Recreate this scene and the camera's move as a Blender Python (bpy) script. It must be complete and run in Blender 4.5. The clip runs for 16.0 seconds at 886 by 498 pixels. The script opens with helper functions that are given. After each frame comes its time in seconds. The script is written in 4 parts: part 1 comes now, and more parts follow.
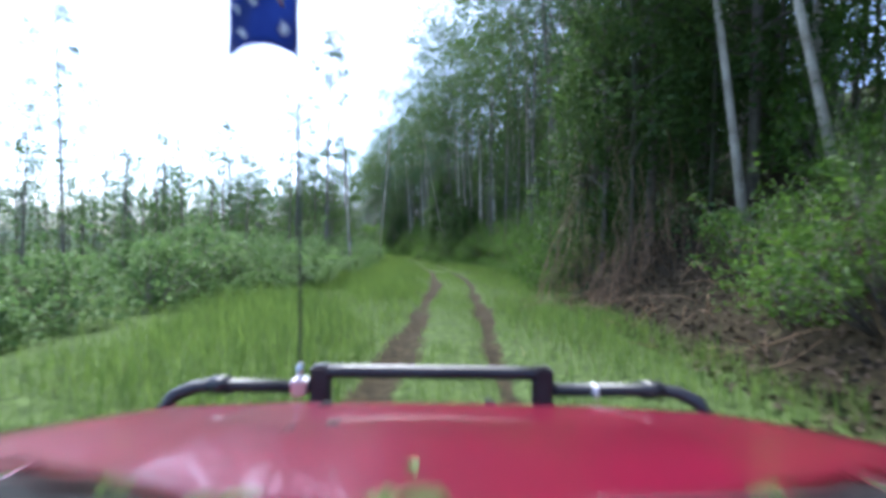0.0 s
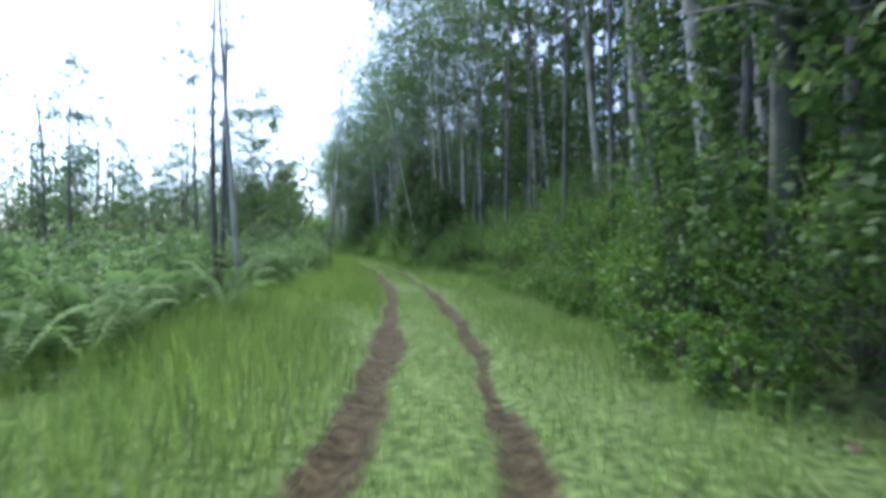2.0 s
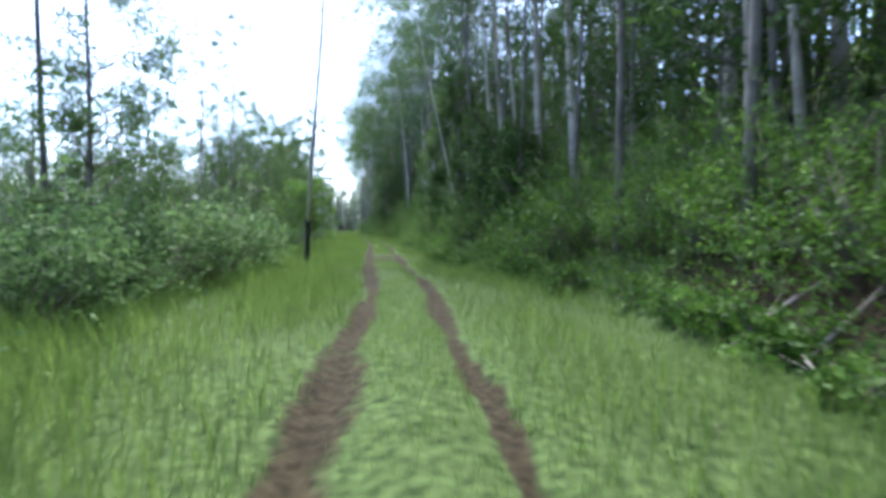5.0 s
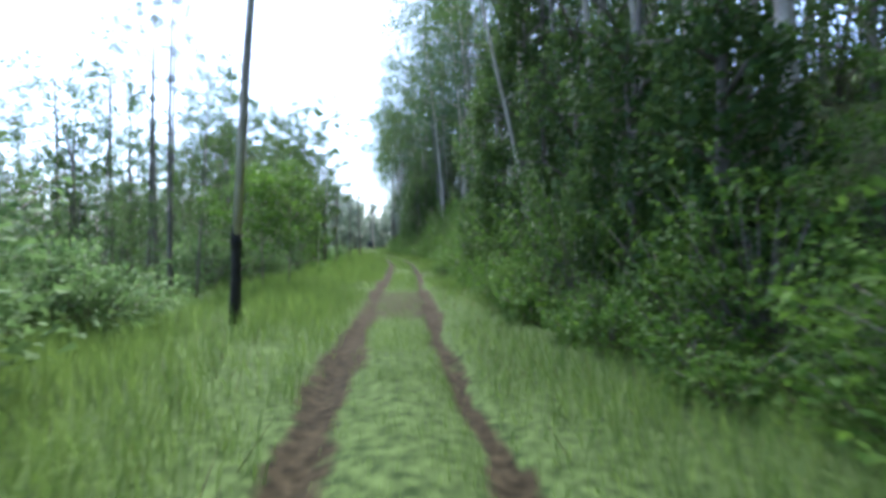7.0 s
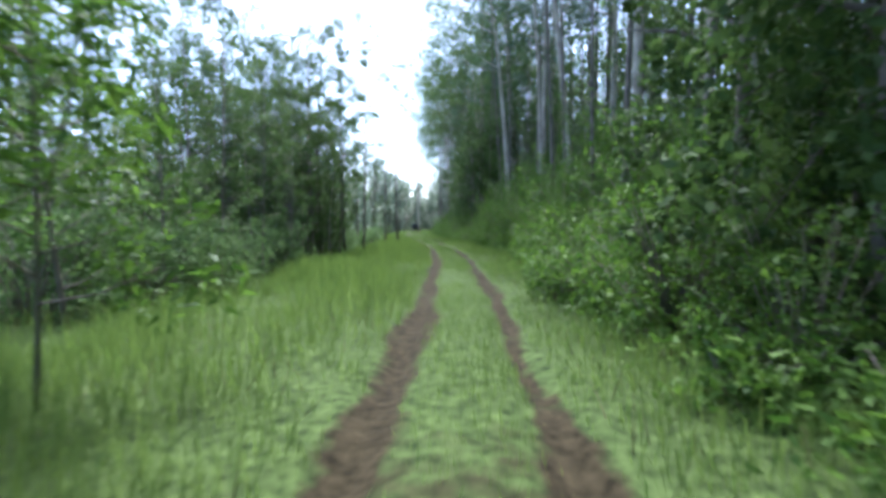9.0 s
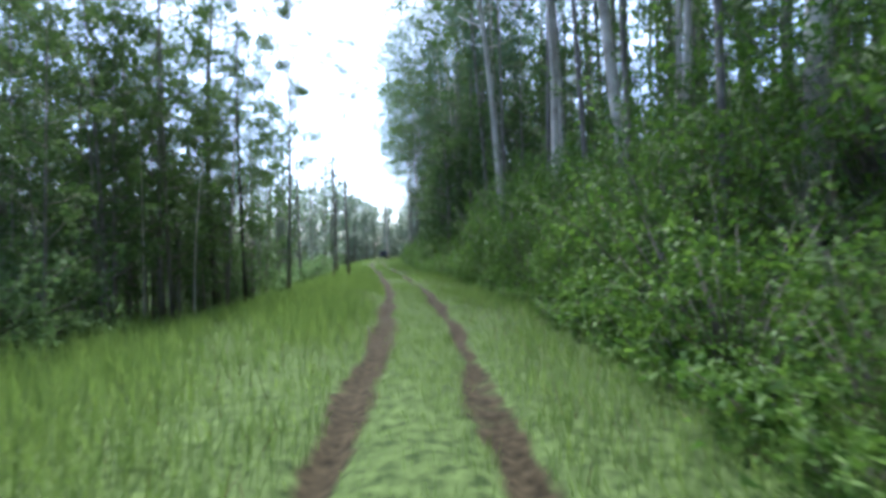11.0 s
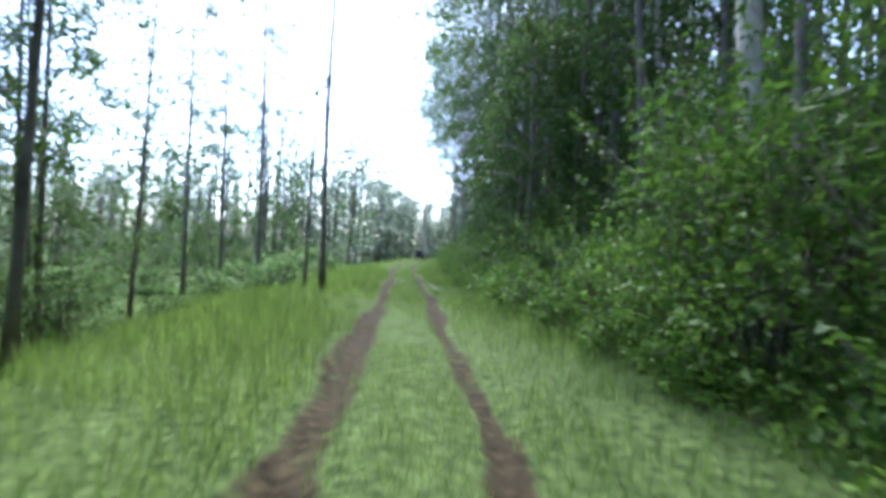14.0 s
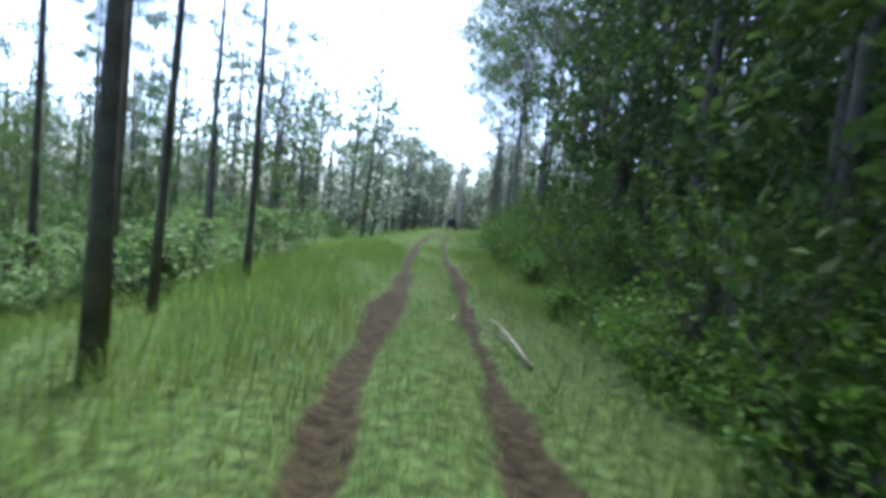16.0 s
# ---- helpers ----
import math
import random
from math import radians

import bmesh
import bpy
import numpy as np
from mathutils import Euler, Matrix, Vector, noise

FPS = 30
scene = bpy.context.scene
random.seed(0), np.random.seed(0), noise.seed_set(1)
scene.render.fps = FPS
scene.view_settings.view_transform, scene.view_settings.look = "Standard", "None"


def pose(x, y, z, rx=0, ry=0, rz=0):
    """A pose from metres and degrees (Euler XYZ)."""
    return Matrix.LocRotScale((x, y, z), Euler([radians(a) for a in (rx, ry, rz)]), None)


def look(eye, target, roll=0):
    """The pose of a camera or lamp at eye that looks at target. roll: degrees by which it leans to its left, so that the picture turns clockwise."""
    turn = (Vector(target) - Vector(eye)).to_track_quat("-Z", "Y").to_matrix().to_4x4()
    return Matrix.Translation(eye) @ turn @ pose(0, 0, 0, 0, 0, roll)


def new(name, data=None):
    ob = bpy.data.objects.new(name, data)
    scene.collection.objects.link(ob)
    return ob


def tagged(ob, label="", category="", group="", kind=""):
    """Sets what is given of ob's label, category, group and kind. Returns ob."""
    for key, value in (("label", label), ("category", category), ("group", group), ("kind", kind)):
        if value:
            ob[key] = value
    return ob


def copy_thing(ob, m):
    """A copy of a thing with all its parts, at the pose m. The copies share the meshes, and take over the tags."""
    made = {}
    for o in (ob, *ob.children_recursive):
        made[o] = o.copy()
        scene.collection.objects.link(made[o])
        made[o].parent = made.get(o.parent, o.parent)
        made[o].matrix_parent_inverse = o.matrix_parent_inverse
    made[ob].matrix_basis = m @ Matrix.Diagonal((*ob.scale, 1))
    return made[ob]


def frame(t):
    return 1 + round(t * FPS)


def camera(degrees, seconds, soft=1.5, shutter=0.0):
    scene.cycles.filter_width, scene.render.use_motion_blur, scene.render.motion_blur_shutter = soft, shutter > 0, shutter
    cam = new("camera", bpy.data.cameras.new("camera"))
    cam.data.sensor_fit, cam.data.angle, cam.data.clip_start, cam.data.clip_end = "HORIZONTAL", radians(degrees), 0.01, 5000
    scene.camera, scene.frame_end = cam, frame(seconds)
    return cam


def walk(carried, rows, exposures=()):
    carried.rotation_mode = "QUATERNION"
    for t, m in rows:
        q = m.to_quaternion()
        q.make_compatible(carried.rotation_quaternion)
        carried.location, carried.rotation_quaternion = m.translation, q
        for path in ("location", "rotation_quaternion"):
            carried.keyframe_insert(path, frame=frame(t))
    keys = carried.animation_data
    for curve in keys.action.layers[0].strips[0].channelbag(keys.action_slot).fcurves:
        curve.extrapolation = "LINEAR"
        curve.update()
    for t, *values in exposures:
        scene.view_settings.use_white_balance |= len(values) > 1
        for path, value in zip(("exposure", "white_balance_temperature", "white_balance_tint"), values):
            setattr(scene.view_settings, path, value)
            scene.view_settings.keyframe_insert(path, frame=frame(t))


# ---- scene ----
cam = camera(76.0, 16.0, soft=4.0, shutter=0.3)
# seconds, x, y, z, yaw, pitch, roll
PATH = [
    (0.0, 0.00, 0.00, 1.50, 0.82, -0.13, 0.67),
    (0.5, -0.14, 3.50, 1.51, -0.23, 0.51, 1.99),
    (1.0, -0.17, 6.93, 1.53, -1.13, 1.30, 2.78),
    (1.5, -0.06, 10.31, 1.56, -1.93, 0.85, -0.05),
    (2.0, 0.04, 13.69, 1.59, -1.74, -0.36, -0.02),
    (2.5, 0.14, 16.90, 1.60, -2.49, -1.31, -0.36),
    (3.0, 0.26, 19.91, 1.57, -2.24, -2.42, -1.43),
    (3.5, 0.19, 22.99, 1.52, -0.54, -2.13, -1.17),
    (4.0, 0.03, 26.06, 1.48, 0.14, -2.90, -1.03),
    (4.5, -0.15, 29.01, 1.47, 1.34, 0.71, -1.79),
    (5.0, -0.34, 31.87, 1.51, 2.31, -2.32, 0.05),
    (5.2, -0.39, 32.98, 1.52, 3.79, -1.13, 0.82),
    (7.3, -1.97, 46.46, 1.50, 6.64, -0.49, -1.30),
    (7.5, -2.20, 47.90, 1.49, 7.64, -0.02, -1.17),
    (8.0, -2.89, 51.35, 1.44, 8.72, -2.00, -0.19),
    (8.5, -3.60, 54.61, 1.43, 10.02, -0.76, -2.77),
    (9.0, -4.18, 57.82, 1.48, 10.55, -2.45, -0.31),
    (9.2, -4.32, 59.08, 1.50, 10.03, -2.69, 1.35),
    (11.3, -6.29, 71.43, 1.50, 7.66, 0.31, -1.61),
    (11.5, -6.46, 72.51, 1.50, 7.48, -0.16, -1.23),
    (12.0, -6.88, 75.23, 1.48, 6.92, -1.38, -1.29),
    (12.5, -7.42, 78.13, 1.42, 7.58, -1.35, 1.01),
    (13.0, -7.92, 81.19, 1.35, 8.66, -1.64, -2.46),
    (13.5, -8.66, 84.45, 1.33, 11.29, 0.21, 0.42),
    (14.0, -9.43, 87.74, 1.33, 11.99, 0.48, 2.71),
    (14.5, -10.20, 91.02, 1.39, 11.78, 0.67, 3.94),
    (15.0, -11.07, 94.28, 1.45, 13.38, 2.70, 4.12),
    (15.5, -12.05, 97.51, 1.49, 14.43, 1.21, 4.36),
    (16.0, -13.06, 100.66, 1.51, 14.75, -2.97, 6.00),
]
walk(cam, [(t, look((x, y, z),
                    (x - math.sin(radians(a)) * math.cos(radians(p)),
                     y + math.cos(radians(a)) * math.cos(radians(p)),
                     z + math.sin(radians(p))), r)) for t, x, y, z, a, p, r in PATH],
     [(t, stops, 5550, 12) for t, stops in ((0.0, 2.3), (1.0, 2.35), (2.5, 2.38), (3.5, 2.6), (5.0, 2.46), (8.5, 2.52), (9.2, 2.5), (11.5, 2.48), (12.5, 2.62), (13.5, 2.75), (14.5, 2.55), (16.0, 2.25))])

# ---- light ----
SUN_UP, SUN_TURN = radians(60), radians(-19)
world = bpy.data.worlds.new("sky")
scene.world = world
world.use_nodes = True
wn, wl = world.node_tree.nodes, world.node_tree.links
sky = wn.new("ShaderNodeTexSky")
sky.sky_type, sky.sun_disc = "NISHITA", False
sky.sun_elevation, sky.sun_rotation = SUN_UP, SUN_TURN
sky.air_density, sky.dust_density, sky.ozone_density = 0.7, 2.0, 0.5
wn["Background"].inputs["Strength"].default_value = 0.13
wl.new(sky.outputs[0], wn["Background"].inputs["Color"])
sun = new("sun", bpy.data.lights.new("sun", "SUN"))
sun.data.energy, sun.data.angle, sun.data.color = 2.5, radians(18), (1.0, 0.95, 0.86)
sun.matrix_world = look((math.sin(SUN_TURN) * math.cos(SUN_UP) * 60, math.cos(SUN_TURN) * math.cos(SUN_UP) * 60, math.sin(SUN_UP) * 60), (0, 0, 0))

# ---- materials ----
def material(name, dark, light, rough=0.7, scale=6.0, fine=60.0, bump=0.3, metal=0.0, island=0.0, through_light=0.0, per_object=0.0, coat=0.0, gloss=0.5):
    """A surface of two tones mixed by coarse and fine noise, with relief; island: how far pieces differ."""
    m = bpy.data.materials.new(name)
    m.use_nodes = True
    n, l = m.node_tree.nodes, m.node_tree.links
    bsdf = n["Principled BSDF"]
    place = n.new("ShaderNodeTexCoord")
    coarse, small = n.new("ShaderNodeTexNoise"), n.new("ShaderNodeTexNoise")
    coarse.inputs["Scale"].default_value, small.inputs["Scale"].default_value = scale, fine
    coarse.inputs["Detail"].default_value, small.inputs["Detail"].default_value = 4, 3
    for t in (coarse, small):
        l.new(place.outputs["Object"], t.inputs["Vector"])
    add = n.new("ShaderNodeMath")
    add.operation = "MULTIPLY_ADD"
    add.inputs[1].default_value = 0.4
    l.new(small.outputs["Fac"], add.inputs[0])
    l.new(coarse.outputs["Fac"], add.inputs[2])
    shift = n.new("ShaderNodeMapRange")
    shift.inputs["From Min"].default_value, shift.inputs["From Max"].default_value = 0.45, 0.95
    l.new(add.outputs[0], shift.inputs["Value"])
    value = shift.outputs[0]
    if island or per_object:
        source = n.new("ShaderNodeNewGeometry").outputs["Random Per Island"] if island else n.new("ShaderNodeObjectInfo").outputs["Random"]
        mix = n.new("ShaderNodeMix")
        mix.inputs[0].default_value = island or per_object
        l.new(value, mix.inputs[2])
        l.new(source, mix.inputs[3])
        value = mix.outputs[0]
    tone = n.new("ShaderNodeMix")
    tone.data_type = "RGBA"
    tone.inputs[6].default_value, tone.inputs[7].default_value = (*dark, 1), (*light, 1)
    l.new(value, tone.inputs[0])
    l.new(tone.outputs[2], bsdf.inputs["Base Color"])
    bsdf.inputs["Roughness"].default_value, bsdf.inputs["Metallic"].default_value = rough, metal
    bsdf.inputs["Specular IOR Level"].default_value = gloss
    bsdf.inputs["Coat Weight"].default_value = coat
    bsdf.inputs["Coat Roughness"].default_value = 0.04
    if bump:
        relief = n.new("ShaderNodeBump")
        relief.inputs["Strength"].default_value, relief.inputs["Distance"].default_value = bump, 0.02
        l.new(add.outputs[0], relief.inputs["Height"])
        l.new(relief.outputs[0], bsdf.inputs["Normal"])
    if through_light:
        shine = n.new("ShaderNodeBsdfTranslucent")
        l.new(tone.outputs[2], shine.inputs["Color"])
        both = n.new("ShaderNodeMixShader")
        both.inputs[0].default_value = through_light
        l.new(bsdf.outputs[0], both.inputs[1])
        l.new(shine.outputs[0], both.inputs[2])
        l.new(both.outputs[0], n["Material Output"].inputs["Surface"])
    return m


LEAF_GUM = material("gum_leaf", (0.044, 0.080, 0.050), (0.118, 0.182, 0.108), 0.7, 0.4, 9, 0, island=0.6, through_light=0.45, gloss=0.25)
LEAF_DARK = material("forest_leaf", (0.026, 0.058, 0.014), (0.094, 0.152, 0.038), 0.68, 0.4, 9, 0, island=0.65, through_light=0.42, gloss=0.2)
LEAF_BUSH = material("bush_leaf", (0.027, 0.074, 0.009), (0.120, 0.212, 0.030), 0.6, 0.5, 9, 0, island=0.8, through_light=0.45, gloss=0.2)
LEAF_FERN = material("fern_leaf", (0.054, 0.108, 0.034), (0.144, 0.222, 0.072), 0.7, 0.5, 9, 0, island=0.6, through_light=0.42, gloss=0.18)
BLADE = material("grass_blade", (0.047, 0.096, 0.018), (0.186, 0.270, 0.058), 0.7, 0.35, 9, 0, island=0.7, through_light=0.42, gloss=0.2)
BLADE_DRY = material("straw", (0.09, 0.085, 0.035), (0.22, 0.19, 0.10), 0.8, 1.0, 20, 0, island=0.6, gloss=0.2)
BARK_PALE = material("pale_gum_bark", (0.17, 0.135, 0.10), (0.58, 0.51, 0.41), 0.8, 1.3, 18, 0.5)
# Moss tone with the shade under the canopy put into the colour.
BARK_MOSSY_SHADED = material("mossy_shaded_bark", (0.022, 0.024, 0.014), (0.095, 0.095, 0.055), 0.9, 2.5, 30, 0.9)
BARK_GREY = material("grey_bark", (0.060, 0.050, 0.040), (0.20, 0.17, 0.14), 0.9, 3.0, 40, 0.8)
BARK_BURNT = material("burnt_bark", (0.010, 0.009, 0.008), (0.045, 0.036, 0.03), 0.95, 4.0, 50, 0.8)
VINE = material("vine", (0.070, 0.041, 0.020), (0.270, 0.168, 0.088), 0.8, 5.0, 60, 0.4, per_object=0.6)
DEADWOOD = material("dead_wood", (0.11, 0.085, 0.065), (0.30, 0.26, 0.21), 0.85, 4.0, 60, 0.5)
LITTER = material("leaf_litter", (0.022, 0.017, 0.011), (0.085, 0.060, 0.038), 0.9, 3.0, 40, 0, island=0.7, gloss=0.2)
# Paler than the near leaves: distance haze is put into the colour.
HAZED_LEAF = material("hazed_leaf", (0.084, 0.122, 0.076), (0.160, 0.215, 0.132), 0.6, 0.1, 2, 0, island=0.5, through_light=0.3)
RED = material("red_paint", (0.20, 0.003, 0.030), (0.27, 0.006, 0.044), 0.3, 3.0, 25, 0.0, coat=0.8)
BLACK_STEEL = material("black_steel", (0.008, 0.008, 0.010), (0.030, 0.030, 0.034), 0.42, 8, 80, 0.1)
RUBBER = material("rubber", (0.010, 0.010, 0.010), (0.030, 0.030, 0.030), 0.8, 10, 90, 0.2)
CHROME = material("chrome", (0.55, 0.55, 0.56), (0.75, 0.75, 0.76), 0.38, 10, 60, 0.0, metal=1.0)
WHITE = material("white_tape", (0.62, 0.62, 0.62), (0.82, 0.82, 0.82), 0.6, 10, 60, 0.1)
FLAG_BLUE = material("flag_blue", (0.010, 0.022, 0.14), (0.020, 0.045, 0.24), 0.7, 8, 120, 0.1, through_light=0.5)
FLAG_WHITE = material("flag_white", (0.7, 0.7, 0.7), (0.8, 0.8, 0.8), 0.7, 8, 120, 0.1)
FLAG_RED = material("flag_red", (0.45, 0.01, 0.02), (0.55, 0.02, 0.03), 0.7, 8, 120, 0.1)
CAR_BLUE = material("dark_blue_paint", (0.012, 0.018, 0.045), (0.022, 0.032, 0.075), 0.3, 4, 30, 0.0, coat=0.6)
LAMP_RED = material("tail_lamp", (0.25, 0.01, 0.01), (0.35, 0.02, 0.02), 0.3, 10, 50, 0)
GLASS_DARK = material("dark_glass", (0.010, 0.012, 0.013), (0.020, 0.022, 0.025), 0.05, 4, 30, 0, coat=0.5)


def ground_material():
    m = bpy.data.materials.new("grassy_ground")
    m.use_nodes = True
    n, l = m.node_tree.nodes, m.node_tree.links
    bsdf = n["Principled BSDF"]
    place = n.new("ShaderNodeTexCoord")
    tones = []
    for dark, light, scale in (((0.014, 0.025, 0.007), (0.072, 0.104, 0.032), 8.0), ((0.0090, 0.0073, 0.0038), (0.040, 0.0320, 0.0172), 9.0)):
        noise_node = n.new("ShaderNodeTexNoise")
        noise_node.inputs["Scale"].default_value, noise_node.inputs["Detail"].default_value = scale, 8
        l.new(place.outputs["Object"], noise_node.inputs["Vector"])
        stretch = n.new("ShaderNodeMapRange")
        stretch.inputs["From Min"].default_value, stretch.inputs["From Max"].default_value = 0.3, 0.7
        l.new(noise_node.outputs["Fac"], stretch.inputs["Value"])
        mix = n.new("ShaderNodeMix")
        mix.data_type = "RGBA"
        mix.inputs[6].default_value, mix.inputs[7].default_value = (*dark, 1), (*light, 1)
        l.new(stretch.outputs[0], mix.inputs[0])
        tones.append(mix)
    bare = n.new("ShaderNodeAttribute")
    bare.attribute_name = "bare"
    ragged = n.new("ShaderNodeTexNoise")
    ragged.inputs["Scale"].default_value, ragged.inputs["Detail"].default_value = 3.5, 6
    l.new(place.outputs["Object"], ragged.inputs["Vector"])
    sum_node = n.new("ShaderNodeMath")
    sum_node.operation = "ADD"
    l.new(bare.outputs["Fac"], sum_node.inputs[0])
    l.new(ragged.outputs["Fac"], sum_node.inputs[1])
    edge = n.new("ShaderNodeMapRange")
    edge.inputs["From Min"].default_value, edge.inputs["From Max"].default_value = 0.82, 1.22
    l.new(sum_node.outputs[0], edge.inputs["Value"])
    both = n.new("ShaderNodeMix")
    both.data_type = "RGBA"
    l.new(edge.outputs[0], both.inputs[0])
    l.new(tones[0].outputs[2], both.inputs[6])
    l.new(tones[1].outputs[2], both.inputs[7])
    l.new(both.outputs[2], bsdf.inputs["Base Color"])
    bsdf.inputs["Roughness"].default_value = 1.0
    bsdf.inputs["Specular IOR Level"].default_value = 0.08
    relief = n.new("ShaderNodeBump")
    relief.inputs["Strength"].default_value, relief.inputs["Distance"].default_value = 0.6, 0.05
    l.new(ragged.outputs["Fac"], relief.inputs["Height"])
    l.new(relief.outputs[0], bsdf.inputs["Normal"])
    return m


GROUND = ground_material()

# ---- mesh tools ----
def mesh_object(name, verts, faces, mat, parent=None, label=""):
    """Links arrays of vertices and faces (rows of 3 or 4 corners, -1 for none) as one mesh object."""
    me = bpy.data.meshes.new(name)
    me.from_pydata([tuple(v) for v in verts], [], [tuple(int(i) for i in f if i >= 0) for f in faces])
    me.materials.append(mat)
    ob = new(name, me)
    if parent:
        ob.parent = parent
    if label:
        tagged(ob, label)
    return ob


def part(name, bm, mat, parent=None, label="", smooth=False):
    me = bpy.data.meshes.new(name)
    bm.to_mesh(me)
    bm.free()
    me.materials.append(mat)
    if smooth:
        me.polygons.foreach_set("use_smooth", [True] * len(me.polygons))
    ob = new(name, me)
    if parent:
        ob.parent = parent
    if label:
        tagged(ob, label)
    return ob


def quads_object(name, verts, mat, parent=None, label="", corners=4):
    """One mesh from an array (pieces, corners, 3): one face for each piece."""
    count = len(verts)
    me = bpy.data.meshes.new(name)
    me.vertices.add(count * corners)
    me.vertices.foreach_set("co", np.ascontiguousarray(verts, dtype=np.float32).ravel())
    me.loops.add(count * corners)
    me.loops.foreach_set("vertex_index", np.arange(count * corners, dtype=np.int32))
    me.polygons.add(count)
    me.polygons.foreach_set("loop_start", np.arange(0, count * corners, corners, dtype=np.int32))
    me.update(calc_edges=True)
    me.materials.append(mat)
    ob = new(name, me)
    if parent:
        ob.parent = parent
    if label:
        tagged(ob, label)
    return ob


def tube(points, radii, sides=6):
    """A round limb along points: vertices and faces."""
    points = [Vector(p) for p in points]
    verts, faces = [], []
    for i, p in enumerate(points):
        ahead = (points[min(i + 1, len(points) - 1)] - points[max(i - 1, 0)]).normalized()
        side = ahead.cross(Vector((0.31, 0.95, 0.05))).normalized()
        up = side.cross(ahead)
        for k in range(sides):
            a = 2 * math.pi * k / sides
            verts.append(p + radii[i] * (math.cos(a) * side + math.sin(a) * up))
    for i in range(len(points) - 1):
        for k in range(sides):
            a, b = i * sides + k, i * sides + (k + 1) % sides
            faces.append((a, b, b + sides, a + sides))
    faces.append(tuple(range(sides))[::-1])
    faces.append(tuple(range((len(points) - 1) * sides, len(points) * sides)))
    return verts, faces


def tubes_object(name, runs, mat, parent=None, label="", smooth=True, sides=6):
    me = bpy.data.meshes.new(name)
    verts, faces = [], []
    for n, (points, radii) in enumerate(runs):
        v, f = tube(points, radii, sides[n] if isinstance(sides, list) else sides)
        faces += [tuple(i + len(verts) for i in face) for face in f]
        verts += v
    me.from_pydata([tuple(v) for v in verts], [], faces)
    me.materials.append(mat)
    if smooth:
        me.polygons.foreach_set("use_smooth", [True] * len(me.polygons))
    ob = new(name, me)
    if parent:
        ob.parent = parent
    if label:
        tagged(ob, label)
    return ob


def leaf_quads(rng, centres, length, width, droop=0.3):
    """Diamond leaves with a bent midrib at the centres, turned at random."""
    n = len(centres)
    way = rng.normal(size=(n, 3))
    way[:, 2] = way[:, 2] * 0.6 - droop
    way /= np.linalg.norm(way, axis=1, keepdims=True) + 1e-9
    side = np.cross(way, np.array([0, 0, 0.9]) + rng.normal(0, 0.7, (n, 3)))
    side /= np.linalg.norm(side, axis=1, keepdims=True) + 1e-9
    up = np.cross(side, way)
    size = rng.uniform(0.6, 1.3, (n, 1))
    ln, wd = length * size, width * size
    a = centres - way * ln * 0.5
    c = centres + way * ln * 0.5 - up * ln * 0.12
    b = centres + side * wd * 0.5 - way * ln * 0.08 + up * ln * 0.06
    d = centres - side * wd * 0.5 - way * ln * 0.08 + up * ln * 0.06
    return np.stack([a, b, c, d], 1)


def leaf_tris(rng, centres, length, width, droop=0.3, flat=0.9):
    """Small pointed leaves, one face each, for crowns that are never near."""
    n = len(centres)
    way = rng.normal(size=(n, 3))
    way[:, 2] = way[:, 2] * 0.6 - droop
    way /= np.linalg.norm(way, axis=1, keepdims=True) + 1e-9
    side = np.cross(way, np.array([0, 0, flat]) + rng.normal(0, 0.7, (n, 3)))
    side /= np.linalg.norm(side, axis=1, keepdims=True) + 1e-9
    size = rng.uniform(0.6, 1.35, (n, 1))
    ln, wd = length * size, width * size
    a = centres - way * ln * 0.45
    return np.stack([a - side * wd * 0.5, a + side * wd * 0.5 + way * ln * 0.12, centres + way * ln * 0.55], 1)


def ball(rng, n, hollow=0.4):
    """Points in a unit ball, more of them near its skin."""
    d = rng.normal(size=(n, 3))
    d /= np.linalg.norm(d, axis=1, keepdims=True)
    return d * rng.uniform(hollow, 1.0, (n, 1)) ** 0.6


# ---- the lie of the land ----
LINE_Y = np.array([-400, -20, 0, 10, 20, 27, 33, 46.5, 54.6, 59, 71.4, 78, 84.5, 91, 97.5, 101, 112, 127, 145, 165, 185, 205, 260, 1500], float)
LINE_X = np.array([3, 0, 0, -0.05, 0.15, 0, -0.4, -2, -3.6, -4.3, -6.3, -7.5, -8.8, -10.3, -12.1, -13.1, -16.2, -20.7, -25.4, -30, -34.2, -38.5, -50, -300], float)


def middle(y):
    """The track's middle line: x for y, slightly smoothed."""
    y = np.asarray(y, float)
    return sum(np.interp(y + d, LINE_Y, LINE_X) for d in (-4, -2, 0, 2, 4)) / 5


def smooth_step(a, b, x):
    t = np.clip((np.asarray(x, float) - a) / (b - a), 0, 1)
    return t * t * (3 - 2 * t)


def waves(x, y):
    return (np.sin(x * 0.9 + 1.3 * np.sin(y * 0.31)) * np.sin(y * 0.7 + np.sin(x * 0.5)) * 0.5
            + np.sin(x * 2.3 + y * 1.7) * np.sin(y * 2.9 - x * 1.1) * 0.25 + np.sin(y * 0.21 + x * 0.13) * 0.5)


def rut_place(u, y):
    """How far u lies from the middle of the nearer wheel rut."""
    return np.abs(u) - 0.70 - 0.05 * np.sin(y * 0.55 + np.sign(u)) - 0.03 * np.sin(y * 1.7 + 2 * np.sign(u))


